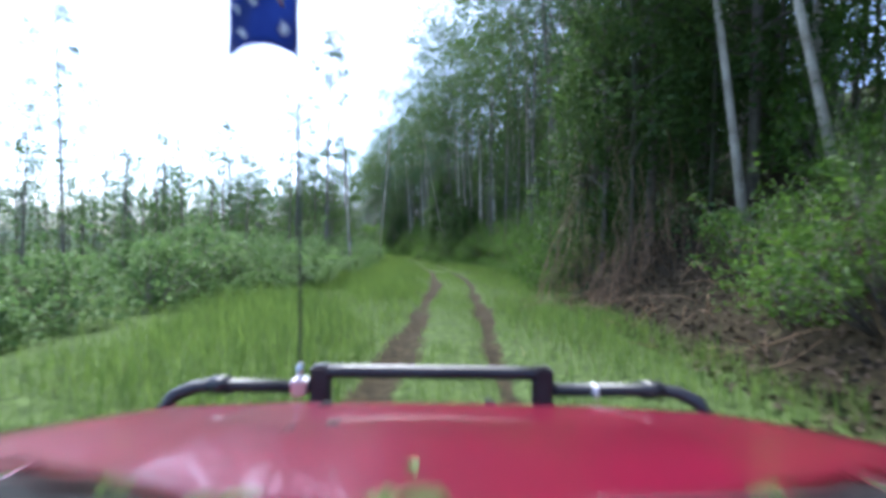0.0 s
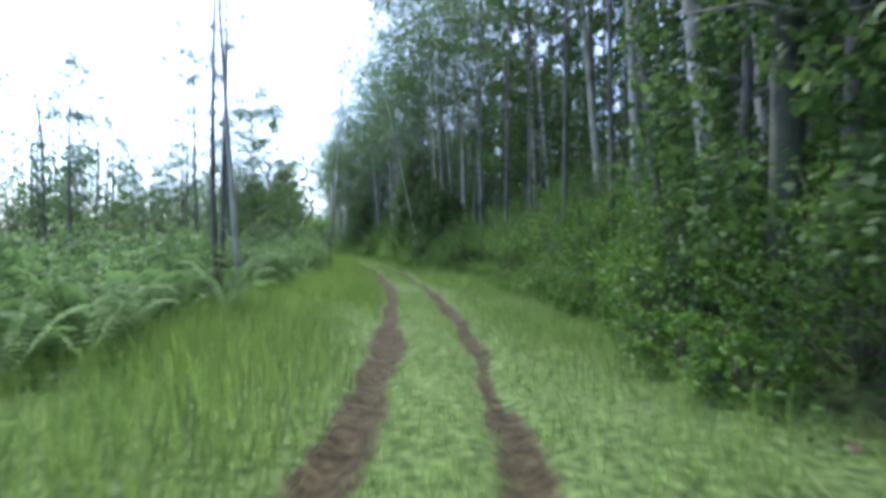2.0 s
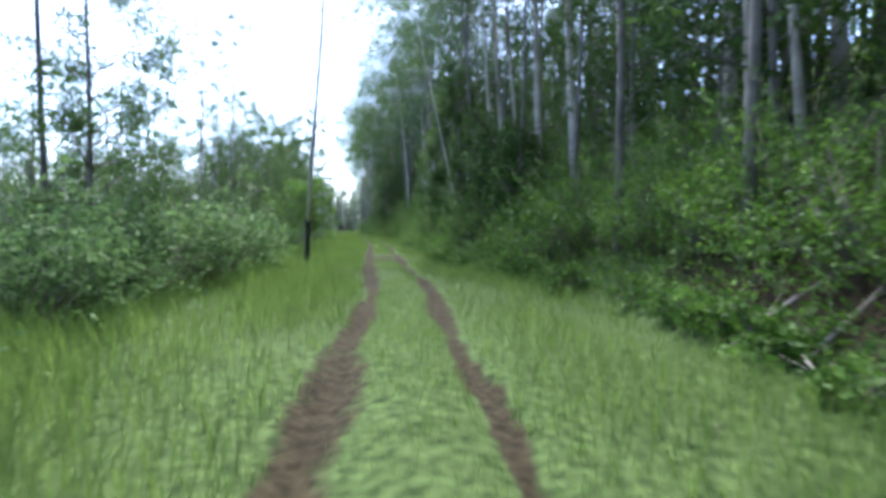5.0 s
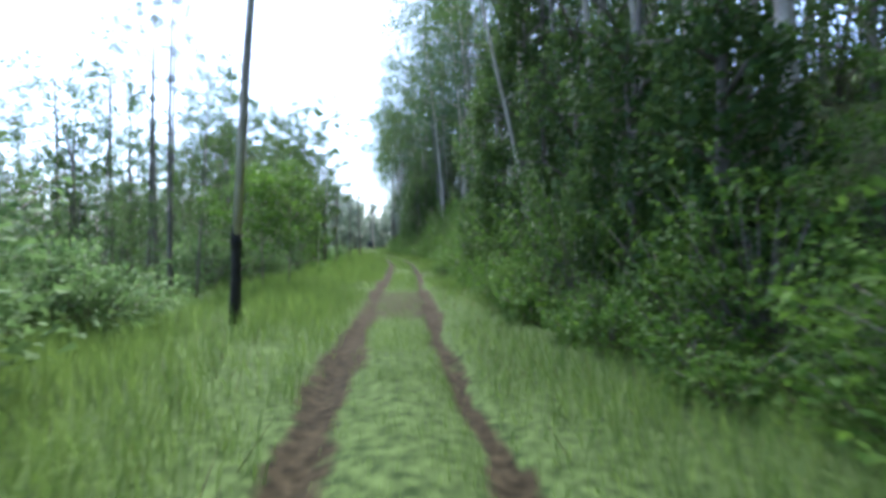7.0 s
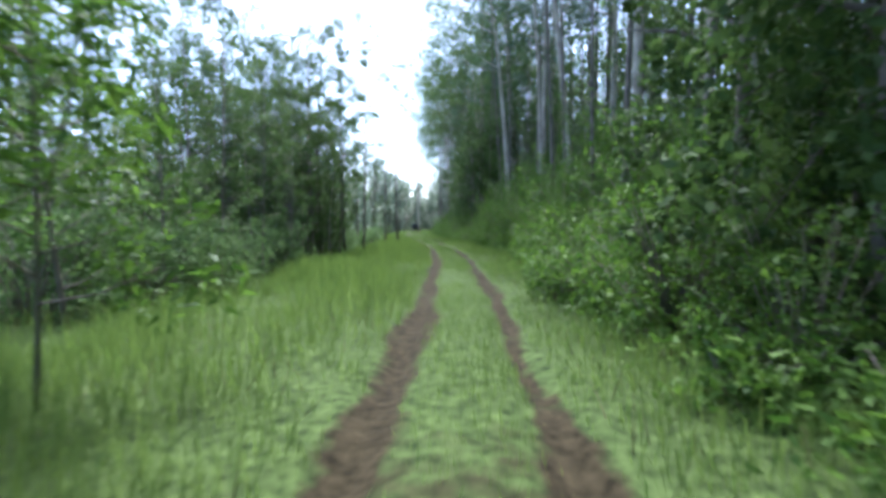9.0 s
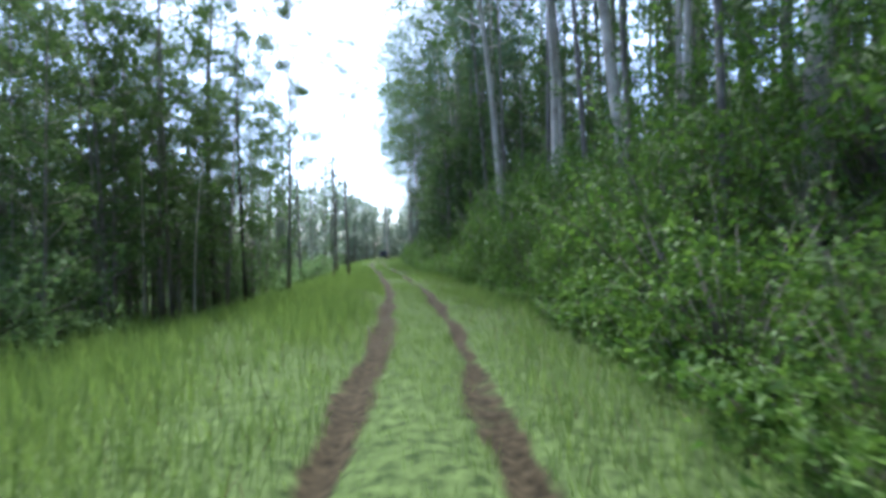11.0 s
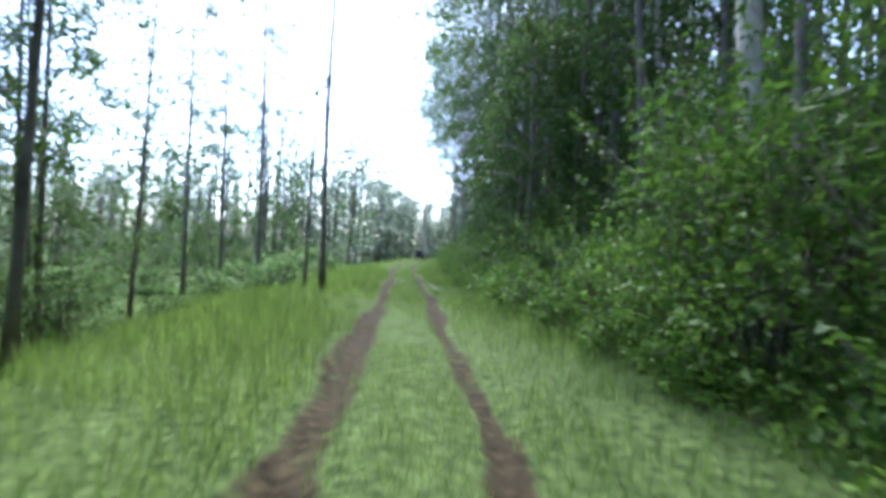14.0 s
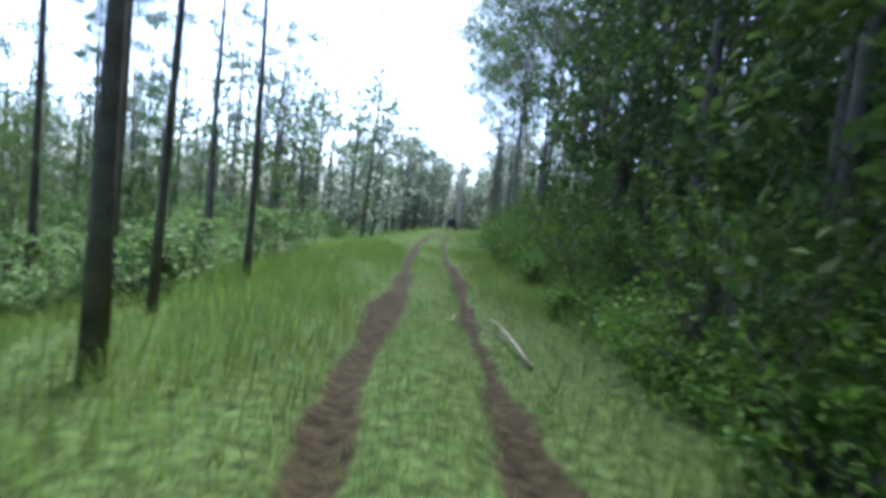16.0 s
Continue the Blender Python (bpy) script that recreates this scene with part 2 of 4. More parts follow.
def rut_half(u, y):
    """Half the width of bare earth in a rut; the left one is the wider."""
    return 0.235 - 0.035 * np.sign(u) + 0.06 * np.sin(y * 0.43 + 1.7 * np.sign(u)) + 0.05 * np.sin(y * 1.31 + 3 * np.sign(u)) + 0.025 * np.sin(y * 3.7 + u)


def height(u, y):
    """The ground's height at u metres right of the track's middle."""
    u, y = np.asarray(u, float), np.asarray(y, float)
    x = u + middle(y)
    rut = np.exp(-(rut_place(u, y) / 0.19) ** 2) * (0.09 + 0.03 * np.sin(y * 1.9))
    crown = 0.04 * np.exp(-(u / 0.4) ** 2)
    low = smooth_step(80, 95, y)
    left = -(0.35 + 0.75 * low) * smooth_step(2.2, 9, -u) - (0.5 + low) * smooth_step(12, 60, -u)
    right = 0.66 * np.clip(u - 3.6, 0, 6.4) * smooth_step(3.3, 5.2, u) + 0.42 * np.clip(u - 10, 0, 30) + 0.25 * np.clip(u - 40, 0, 120)
    rough = 0.05 * waves(x, y) * smooth_step(0.8, 1.8, np.abs(u)) + 0.25 * waves(x * 0.3, y * 0.3) * smooth_step(4, 12, np.abs(u))
    far_left = 10 * smooth_step(60, 150, -u) + 12 * smooth_step(150, 420, -u)
    return -rut + crown + left + right + rough + far_left


FOOT_Y = np.array([0, 18, 22, 28, 34, 40, 45, 50, 56, 60, 66, 72, 77, 82, 92, 98, 104, 110, 118, 140], float)
FOOT_U = np.array([2.6, 2.6, 3.1, 3.3, 3.2, 3.7, 3.5, 2.7, 2.1, 1.9, 1.65, 1.7, 2.4, 2.7, 2.7, 2.5, 2.1, 2.2, 2.8, 2.8], float)


def bank_foot(y):
    """Where the growth of the right bank meets the grass."""
    return np.interp(y, FOOT_Y, FOOT_U)


def worn(u, y):
    """A stretch where the strip between the ruts is trodden to bare earth."""
    return smooth_step(53.5, 56.0, y) * (1 - smooth_step(60.0, 63.5, y)) * (1 - smooth_step(0.75, 1.25, np.abs(u)))


def spot(u, y, sink=0.0):
    return float(middle(y) + u), float(y), float(height(u, y)) - sink


def build_ground():
    us = np.concatenate([[-1500, -700, -420, -300, -220, -160, -120, -90, -70, -55, -45], np.arange(-38, -12, 2.0), np.arange(-12, -2.2, 0.6),
                         np.arange(-2.2, 2.2, 0.1), np.arange(2.2, 12, 0.5), np.arange(12, 40, 2.0), [45, 55, 70, 90, 120, 160, 220, 400, 800, 1500]])
    ys = np.concatenate([[-900, -400, -200, -100, -60, -40, -25, -15], np.arange(-8, 125, 0.4), np.arange(125, 215, 2.0), [225, 240, 260, 300, 360, 450, 600, 900, 1500, 2500]])
    u, y = np.meshgrid(us, ys)
    z = height(u, y)
    x = u + middle(y)
    verts = np.stack([x, y, z], -1).reshape(-1, 3)
    w, h = len(us), len(ys)
    i = (np.arange(h - 1)[:, None] * w + np.arange(w - 1)[None, :]).ravel()
    ob = mesh_object("ground", verts, np.stack([i, i + 1, i + w + 1, i + w], 1), GROUND)
    bare = np.exp(-(rut_place(u, y) / rut_half(u, y)) ** 4) * (0.84 + 0.12 * np.sin(y * 0.8 + u) * np.sin(y * 0.23 + 2 * np.sign(u)))
    bare = np.maximum(bare, 0.62 * worn(u, y))
    litter = 0.38 + 0.47 * np.maximum(1 - smooth_step(16, 20, y), smooth_step(35.5, 37, y) * (1 - smooth_step(41, 43, y)))
    bare = np.maximum(bare, litter * smooth_step(0.3, 1.2, u - bank_foot(y)))
    bare = np.maximum(bare, 0.3 * smooth_step(6, 10, -u))
    layer = ob.data.attributes.new("bare", "FLOAT", "POINT")
    layer.data.foreach_set("value", bare.ravel().astype(np.float32))
    ob.data.polygons.foreach_set("use_smooth", [True] * len(ob.data.polygons))
    return tagged(ob, "grassy forest ground with two bare brown wheel ruts", "ground", kind="structure")


build_ground()


def build_grass():
    """Blades of grass, denser and longer on the verges, short between the ruts."""
    rng = np.random.default_rng(11)
    # how many, from u, to u, shortest, tallest, from y, to y, half width
    sets = [(170000, -5.6, -0.85, 0.20, 0.62, -2, 128, 0.0046), (90000, -0.60, 0.60, 0.05, 0.19, -2, 128, 0.0034), (90000, 0.85, 3.6, 0.12, 0.42, -2, 128, 0.0044),
            (26000, -14, -5.0, 0.3, 0.65, -2, 128, 0.0055), (26000, 3.3, 5.2, 0.14, 0.36, 19, 128, 0.0040), (40000, -10.5, -5.3, 0.2, 0.5, 78, 128, 0.0045), (22000, -5.6, 4.0, 0.12, 0.34, 120, 195, 0.0090)]
    pieces, bent = [], []
    for count, u0, u1, low, high, y0, y1, half in sets:
        y = y0 + (y1 - y0) * rng.random(count)
        u = rng.uniform(u0, u1, count)
        clump = np.sin(u * 3.1 + np.sin(y * 1.3) * 2) * np.sin(y * 2.1 + np.cos(u * 1.7)) + np.sin(y * 0.5 + u)
        keep = (clump + rng.normal(0, 0.8, count) > -1.1) & ((np.abs(rut_place(u, y)) > rut_half(u, y) - 0.12 + 0.15 * rng.random(count)) | (rng.random(count) < 0.05 + 0.10 * (np.sin(y * 0.9 + np.sign(u)) > 0.6)))
        keep &= rng.random(count) > 0.8 * worn(u, y)
        y, u, clump = y[keep], u[keep], clump[keep]
        n = len(y)
        tuft = np.sin(u * 6.3 + 2 * np.sin(y * 2.7)) * np.sin(y * 5.1 + 1.7 * np.sin(u * 3.3))
        tall = rng.uniform(low, high, n) * (1 + 0.22 * clump + 0.30 * tuft) * (0.5 + 0.5 * smooth_step(0.85, 2.0, np.abs(u))) * (1 - 0.2 * smooth_step(94, 100, y) * (u < 0))
        if u0 > -1 and u1 < 1:
            tall = rng.uniform(low, high, n) * (0.9 + 0.45 * tuft + 0.15 * clump)
        root = np.stack([u + middle(y), y, height(u, y) - 0.02], 1)
        turn = rng.uniform(0, 2 * np.pi, n)
        lean = rng.uniform(0.1, 0.45 if high < 0.2 else 0.75, n)
        way = np.stack([np.cos(turn), np.sin(turn), np.zeros(n)], 1)
        across = np.stack([-np.sin(turn + 0.5), np.cos(turn + 0.5), np.zeros(n)], 1) * (half * rng.uniform(0.65, 1.3, n))[:, None]
        up = np.array([0, 0, 1.0])
        mid = root + up * (tall * 0.62)[:, None] + way * (tall * lean * 0.28)[:, None]
        tip = root + up * (tall * (1 - 0.3 * lean))[:, None] + way * (tall * lean)[:, None]
        arch = rng.random(n) < (0.5 if u0 < -3 or u0 > 0.5 else 0.0)
        s = ~arch
        pieces.append(np.stack([root[s] - across[s], root[s] + across[s], tip[s]], 1))
        bent.append(np.stack([root[arch] - across[arch] * 0.8, root[arch] + across[arch] * 0.8, mid[arch] + across[arch], tip[arch], mid[arch] - across[arch]], 1))
    tagged(quads_object("grass", np.concatenate(pieces), BLADE, corners=3), "short bright green grass over the track and its verges", "grass", kind="stuff")
    tagged(quads_object("long_grass", np.concatenate(bent), BLADE, corners=5), "long arching bright green grass on the verges", "grass", kind="stuff")
    n = 2600
    y, u = -2 + 128 * rng.random(n), rng.choice([-1, 1], n) * rng.uniform(1.0, 4.5, n)
    u = np.where(u > 3.2, u - 2, u)
    root = np.stack([u + middle(y), y, height(u, y)], 1)
    way = rng.normal(size=(n, 3)) * [0.12, 0.12, 0]
    tip = root + way + np.array([0, 0, 1]) * rng.uniform(0.15, 0.4, (n, 1))
    across = np.array([0.006, 0.003, 0])
    tagged(quads_object("dry_grass", np.stack([root - across, root + across, tip], 1), BLADE_DRY, corners=3), "scattered dry straw stalks in the green grass", "grass", kind="stuff")


build_grass()


# ---- trees and shrubs ----
def gum_tree(seed, tall, girth, bare_part, clumps, leaves, spread, bark, leaf, leaf_size, label, lean=0.0, kind_name="tree"):
    """A eucalypt: tapered trunk with limbs, and leaves in loose clumps round the limb ends."""
    rng = np.random.default_rng(seed)
    root = tagged(new(kind_name), label, kind_name.replace("_", " "), "forest trees")
    bend = rng.normal(0, 0.012 * tall, 2)
    steps = 9
    line = []
    for i in range(steps):
        f = i / (steps - 1)
        line.append(Vector((bend[0] * math.sin(f * 3) + lean * tall * f, bend[1] * math.sin(f * 2.2), tall * f - 0.3 * (1 - f))))
    radii = [girth * (1.25 if i == 0 else 1) * (1 - 0.86 * i / (steps - 1)) for i in range(steps)]
    runs = [(line, radii)]
    tips = []
    for k in range(clumps):
        f = bare_part + (1 - bare_part) * ((k + rng.random()) / clumps)
        at = f * (steps - 1)
        i = min(int(at), steps - 2)
        start = line[i].lerp(line[i + 1], at - i)
        a = k * 2.4 + rng.uniform(-0.5, 0.5)
        reach = spread * (0.45 + 0.55 * math.sin(math.pi * min(1, (f - bare_part) / (1 - bare_part) * 0.8 + 0.15))) * rng.uniform(0.6, 1.2)
        end = start + Vector((math.cos(a) * reach, math.sin(a) * reach, reach * rng.uniform(0.25, 0.8)))
        knee = start.lerp(end, 0.5) + Vector((0, 0, -0.06 * reach))
        r = girth * (1 - 0.86 * f) * 0.5
        runs.append(([start, knee, end], [max(r, 0.012), max(r * 0.6, 0.009), 0.006]))
        tips.append((end, knee, reach))
    tips.append((line[-1], line[-2], spread * 0.5))
    tubes_object("trunk", runs, bark, root, sides=[8] + [4] * len(runs))
    per = leaves // len(tips)
    spots = []
    for end, knee, reach in tips:
        size = 0.32 * spread * rng.uniform(0.7, 1.3)
        for _ in range(3):
            c = np.array(knee.lerp(end, rng.uniform(0.45, 1.1))) + rng.normal(0, size * 0.45, 3)
            spots.append(c + ball(rng, per // 3, 0.2) * size * np.array([0.75, 0.75, 0.55]))
    quads_object("crown", leaf_tris(rng, np.concatenate(spots), leaf_size, leaf_size * (0.32 if leaf_size < 0.17 else 0.42), 0.5, 0.3), leaf, root, corners=3)
    return root


def shrub(seed, wide, tall, leaves, leaf_size, leaf, label, lumps=24, kind_name="bush", fine=False):
    """A leafy bush: thin stems and leaves on uneven lumps."""
    rng = np.random.default_rng(seed)
    root = tagged(new(kind_name), label, kind_name, "roadside bushes")
    runs, spots = [], []
    for k in range(lumps):
        a, r = rng.uniform(0, 6.28), math.sqrt(rng.random())
        top = np.array([math.cos(a) * wide * r * 0.75, math.sin(a) * wide * r * 0.75, tall * (0.95 - 0.55 * r * r) * rng.uniform(0.45, 1.0)])
        runs.append(([(0.15 * top[0], 0.15 * top[1], -0.2), tuple(top * [0.6, 0.6, 0.55]), tuple(top)], [0.022, 0.014, 0.005]))
        size = wide * rng.uniform(0.18, 0.38)
        spots.append(top + ball(rng, leaves // lumps, 0.5) * size * np.array([1, 1, 0.7]))
    # low skirts that hide the foot
    for k in range(16):
        a = k * 0.78 + rng.uniform(-0.3, 0.3)
        r = wide * rng.uniform(0.35, 0.85)
        c = np.array([math.cos(a) * r, math.sin(a) * r, tall * rng.uniform(0.06, 0.34)])
        spots.append(c + ball(rng, leaves // 34, 0.4) * wide * np.array([0.30, 0.30, 0.20]))
    # long shoots that stand out of the outline
    for k in range(9):
        a = rng.uniform(0, 6.28)
        tip = np.array([math.cos(a) * wide * rng.uniform(0.6, 1.25), math.sin(a) * wide * rng.uniform(0.6, 1.25), tall * rng.uniform(0.5, 1.2)])
        runs.append(([(0, 0, 0), tuple(tip * [0.7, 0.7, 0.75]), tuple(tip)], [0.012, 0.008, 0.003]))
        spots.append(tip * rng.uniform(0.62, 1.0, (30, 1)) + rng.normal(0, 0.05, (30, 3)))
    pts = np.concatenate(spots)
    pts[:, 2] = np.maximum(pts[:, 2], 0.02 + 0.1 * rng.random(len(pts)))
    stems = tubes_object("stem", runs, BARK_GREY, root, sides=3)
    if kind_name == "weed":
        tagged(stems, kind="stuff")
    if fine:
        quads_object("foliage", leaf_tris(rng, pts, leaf_size, leaf_size * 0.5, 0.25), leaf, root, corners=3)
    else:
        quads_object("foliage", leaf_quads(rng, pts, leaf_size, leaf_size * 0.46, 0.25), leaf, root)
    return root


def fern(seed, label):
    """A fern whose fronds, each a part, arch out from its foot."""
    rng = np.random.default_rng(seed)
    root = tagged(new("fern"), label, "fern", "bracken and tree ferns")
    for k in range(10):
        a = k * 2.4 + rng.uniform(-0.3, 0.3)
        reach, rise = rng.uniform(1.0, 1.7), rng.uniform(0.7, 1.3)
        way, side = np.array([math.cos(a), math.sin(a), 0]), np.array([-math.sin(a), math.cos(a), 0])
        verts, faces, spine = [], [], []
        for i in range(27):
            f = i / 26
            p = way * reach * f + np.array([0, 0, rise * math.sin(f * 2.0) + 0.05])
            spine.append(len(verts))
            verts += [p - side * 0.006, p + side * 0.006]
            if i:
                faces.append((spine[i - 1], spine[i - 1] + 1, spine[i] + 1, spine[i]))
            if i > 2:
                ln = 0.22 * math.sin(math.pi * (0.10 + 0.88 * f)) ** 0.8 + 0.02
                for sgn in (0, 1):
                    tip = p + side * (2 * sgn - 1) * ln + way * ln * 0.45 - np.array([0, 0, ln * rng.uniform(0.15, 0.5)])
                    n = len(verts)
                    verts += [p + way * 0.025, tip, p + side * (2 * sgn - 1) * ln * 0.5 + way * ln * 0.1]
                    faces.append((spine[i] + sgn, n + 2, n + 1, n))
        mesh_object("frond", verts, faces, LEAF_FERN, root)
    return root


def scatter(models, places, seed, grow=(0.8, 1.25), sink=0.0):
    """The models in turn at rows of (u, y): the first use moves the model itself, the others are copies."""
    rng = np.random.default_rng(seed)
    used = set()
    for n, (u, y) in enumerate(places):
        ob = models[n % len(models)]
        x, yy, z = spot(u, y, sink)
        s = rng.uniform(*grow)
        m = pose(x, yy, z, rng.normal(0, 2.0), rng.normal(0, 2.0), rng.uniform(0, 360))
        if ob.name in used:
            ob = copy_thing(ob, m)
        else:
            used.add(ob.name)
            ob.matrix_basis = m
        ob.scale = (s, s, s * rng.uniform(0.9, 1.12))


def strew(seed, count, u0, u1, y0, y1, gap, keep=None):
    """Places of about even spread, no two nearer than gap."""
    rng = np.random.default_rng(seed)
    found = []
    for _ in range(count * 30):
        if len(found) >= count:
            break
        u, y = rng.uniform(u0, u1), rng.uniform(y0, y1)
        if keep and not keep(u, y):
            continue
        if all((u - a) ** 2 + (y - b) ** 2 > gap * gap for a, b in found):
            found.append((u, y))
    return found

# ---- the forest ----
TALL = [gum_tree(20 + i, t, g, b, 20, n, sp, BARK_PALE, LEAF_GUM, 0.26, "tall slender gum tree with pale smooth bark and a thin crown")
        for i, (t, g, b, n, sp) in enumerate([(21, 0.17, 0.46, 2300, 2.7), (24, 0.20, 0.50, 2500, 3.0), (18, 0.13, 0.44, 2100, 2.3), (22, 0.15, 0.40, 2500, 2.5)])]
UNDER = [gum_tree(40 + i, t, 0.09, 0.08, 26, n, sp, BARK_GREY, LEAF_DARK, 0.26, "dense dark green forest tree under taller gums", 0.0, "understory_tree")
         for i, (t, n, sp) in enumerate([(8.5, 2000, 2.3), (10.5, 2200, 2.5), (7.0, 1800, 2.0)])]
EDGE = [gum_tree(50 + i, t, 0.08, b, 30, n, sp, BARK_GREY, LEAF_DARK, 0.22, "leafy gum tree leaning its crown over the track's edge")
        for i, (t, b, n, sp) in enumerate([(19, 0.48, 4500, 4.4), (22, 0.50, 4900, 4.7), (17, 0.46, 4300, 4.2)])]
MID = [gum_tree(70 + i, t, 0.07, b, 24, n, sp, BARK_GREY, LEAF_DARK, 0.17, "dark slim tree in a dense stand, leafy from low down", 0.0, "understory_tree")
       for i, (t, b, n, sp) in enumerate([(11, 0.14, 2600, 1.7), (13, 0.25, 2600, 1.8), (9, 0.12, 2400, 1.6)])]
THIN = [gum_tree(60 + i, t, g, b, 15, n, sp, BARK_GREY, LEAF_GUM, 0.145, "thin dark-barked young gum tree with a sparse crown")
        for i, (t, g, b, n, sp) in enumerate([(12, 0.085, 0.42, 2900, 1.2), (14, 0.10, 0.46, 3100, 1.4), (10, 0.07, 0.33, 2700, 1.1), (13, 0.09, 0.55, 2400, 1.1)])]
SMALL = [gum_tree(80 + i, t, 0.05, 0.18, 18, 2000, sp, BARK_GREY, LEAF_DARK, 0.15, "leafy sapling with a slim stem beside the track", 0.0, "young_tree")
         for i, (t, sp) in enumerate([(5.0, 1.3), (6.5, 1.5), (4.2, 1.2)])]
BUSH = [shrub(100 + i, w, t, n, 0.100, LEAF_BUSH, "dense green broad-leaved bush on the bank beside the track")
        for i, (w, t, n) in enumerate([(1.5, 2.4, 1450), (1.8, 2.9, 1650), (1.3, 1.8, 1200), (2.0, 2.5, 1750)])]
LITTLE = [shrub(105 + i, w, t, 420, 0.095, LEAF_BUSH, "low leafy weed at the foot of the bank", 9, "weed", True)
          for i, (w, t) in enumerate([(0.5, 0.45), (0.65, 0.7)])]
SCRUB = [shrub(110 + i, w, t, n, 0.14, LEAF_BUSH, "tall tangled scrub climbing the slope behind the bushes", 28, "scrub_bush", True)
         for i, (w, t, n) in enumerate([(2.2, 4.0, 1900), (2.5, 3.3, 1900), (1.9, 4.6, 1900)])]
LOW = [shrub(120 + i, w, t, 700, 0.14, LEAF_FERN, "low light green shrub in the long grass", 9, "shrub", True)
       for i, (w, t) in enumerate([(1.1, 1.0), (1.4, 1.4), (0.9, 0.8)])]
HEDGE = [shrub(130 + i, w, t, 2000, 0.115, LEAF_FERN, "tall rounded grey-green shrub at the edge of the long grass", 18, "bush", True)
         for i, (w, t) in enumerate([(1.7, 2.1), (1.5, 1.7)])]
FERN = [fern(140 + i, "green bracken fern with arching fronds") for i in range(2)]


def bank_side(u, y):
    """The vine curtain and the fallen branches keep their own ground."""
    return not (12.5 < y < 18.5 and u < 6.8)


scatter(TALL, strew(1, 50, 8.5, 20, 4, 165, 2.0) + [(u, y) for u, y in strew(101, 16, 6.2, 8.6, 22, 132, 3.4, lambda u, y: not 48 < y < 68) if not 38 < y < 46], 2, (0.85, 1.2))
# Trees from y -16 to 3 are unseen, added to block skylight from behind.
scatter(EDGE, strew(30, 26, 4.7, 6.0, 20, 98, 2.8, bank_side) + strew(108, 26, 5.0, 6.3, 100, 178, 2.8) + strew(102, 6, 5.4, 8.5, -16, 3, 2.6) + [(-8.5, -6.0), (-10.0, -12.0)], 44, (1.0, 1.3))
scatter(UNDER, strew(3, 34, 9.5, 14, -10, 100, 2.4, bank_side) + strew(41, 16, 5.6, 10, 100, 130, 1.9) + strew(49, 24, 11, 19, 8, 130, 2.8), 4, (0.85, 1.3))
scatter(BUSH, [(u + float(bank_foot(y)), y) for u, y in strew(5, 92, 1.15, 1.95, 30, 140, 1.2) + strew(122, 14, 1.0, 1.9, 18.5, 30, 0.9) + strew(6, 30, 2.4, 3.6, 18, 130, 2.6, bank_side)], 7, (0.7, 1.15))
scatter(LITTLE, [(u + float(bank_foot(y)), y) for u, y in strew(120, 70, 0.2, 0.75, 18.5, 125, 0.9)], 121, (0.7, 1.3))
scatter(SCRUB, strew(46, 30, 5.3, 7.4, 19, 74, 2.0, bank_side) + strew(103, 18, 5.6, 7.6, 100, 142, 2.1), 48, (0.5, 0.72))
scatter(SCRUB, strew(104, 14, 5.2, 7.4, 74, 100, 1.9) + [(4.5, 91.3), (4.9, 93.4), (4.4, 95.2), (4.8, 97.0)], 105, (0.9, 1.15))
scatter(SCRUB, strew(123, 9, 4.2, 4.8, 75, 90, 1.5), 124, (0.62, 0.76))
scatter(SCRUB, strew(47, 28, 8.0, 12, -10, 135, 3.4, bank_side), 106, (0.6, 0.95))
scatter(BUSH, strew(42, 11, 5.3, 8.0, 3, 11.0, 1.1) + [(4.8, 6.2), (4.6, 7.6)], 43, (0.5, 0.82))
scatter(HEDGE, strew(36, 17, -9.0, -5.2, 36, 55, 1.4) + strew(50, 8, -11, -6.5, 18, 32, 1.9) + strew(51, 8, -26, -13, 118, 150, 2.4), 37, (1.0, 1.6))
scatter(THIN, strew(8, 22, -40, -8, 80, 100, 2.6) + strew(88, 16, -40, -12, 122, 175, 3.0) + strew(89, 6, -24, -9, 110, 128, 2.6), 9, (0.8, 1.25))
scatter(THIN, strew(87, 30, -45, -13, 22, 78, 3.0), 99, (0.6, 0.95))
scatter(MID, strew(34, 11, -9.2, -6.0, 63, 80, 1.7), 35, (0.55, 0.76))
scatter(MID, strew(35, 34, -16, -5.6, 79, 99, 1.5) + strew(107, 26, -26, -14, 74, 104, 1.9), 38, (0.75, 1.15))
scatter(SMALL, strew(10, 12, -16, -5.2, 80, 96, 1.6) + strew(12, 14, -30, -9, 8, 56, 2.5), 13, (0.8, 1.2))
scatter(SMALL, strew(39, 16, -20, -8.0, 60, 80, 1.8) + strew(52, 18, -34, -9, 112, 160, 3.0), 40, (0.6, 1.05))
scatter(HEDGE, strew(110, 11, -10.5, -6.2, 62, 80, 1.5), 111, (0.9, 1.4))
scatter(MID, strew(112, 15, -15, -7.4, 80, 101, 1.8), 119, (0.8, 1.2))
scatter(MID, strew(127, 12, -13, -6.6, 79, 92, 1.4), 128, (0.7, 1.0))
scatter(UNDER, strew(115, 12, 8.4, 12, 32, 54, 1.9) + strew(116, 8, 9.0, 15, 17, 32, 2.2), 114, (0.85, 1.4))
scatter(UNDER, strew(117, 16, 7.6, 9.6, 20, 132, 4.5), 118, (0.55, 0.85))
scatter(LOW, strew(14, 60, -18, -5.6, 3, 60, 1.6) + strew(15, 34, -28, -6.0, 88, 150, 2.0) + strew(45, 18, -13, -5.0, 97, 122, 1.7), 16, (0.8, 1.5))
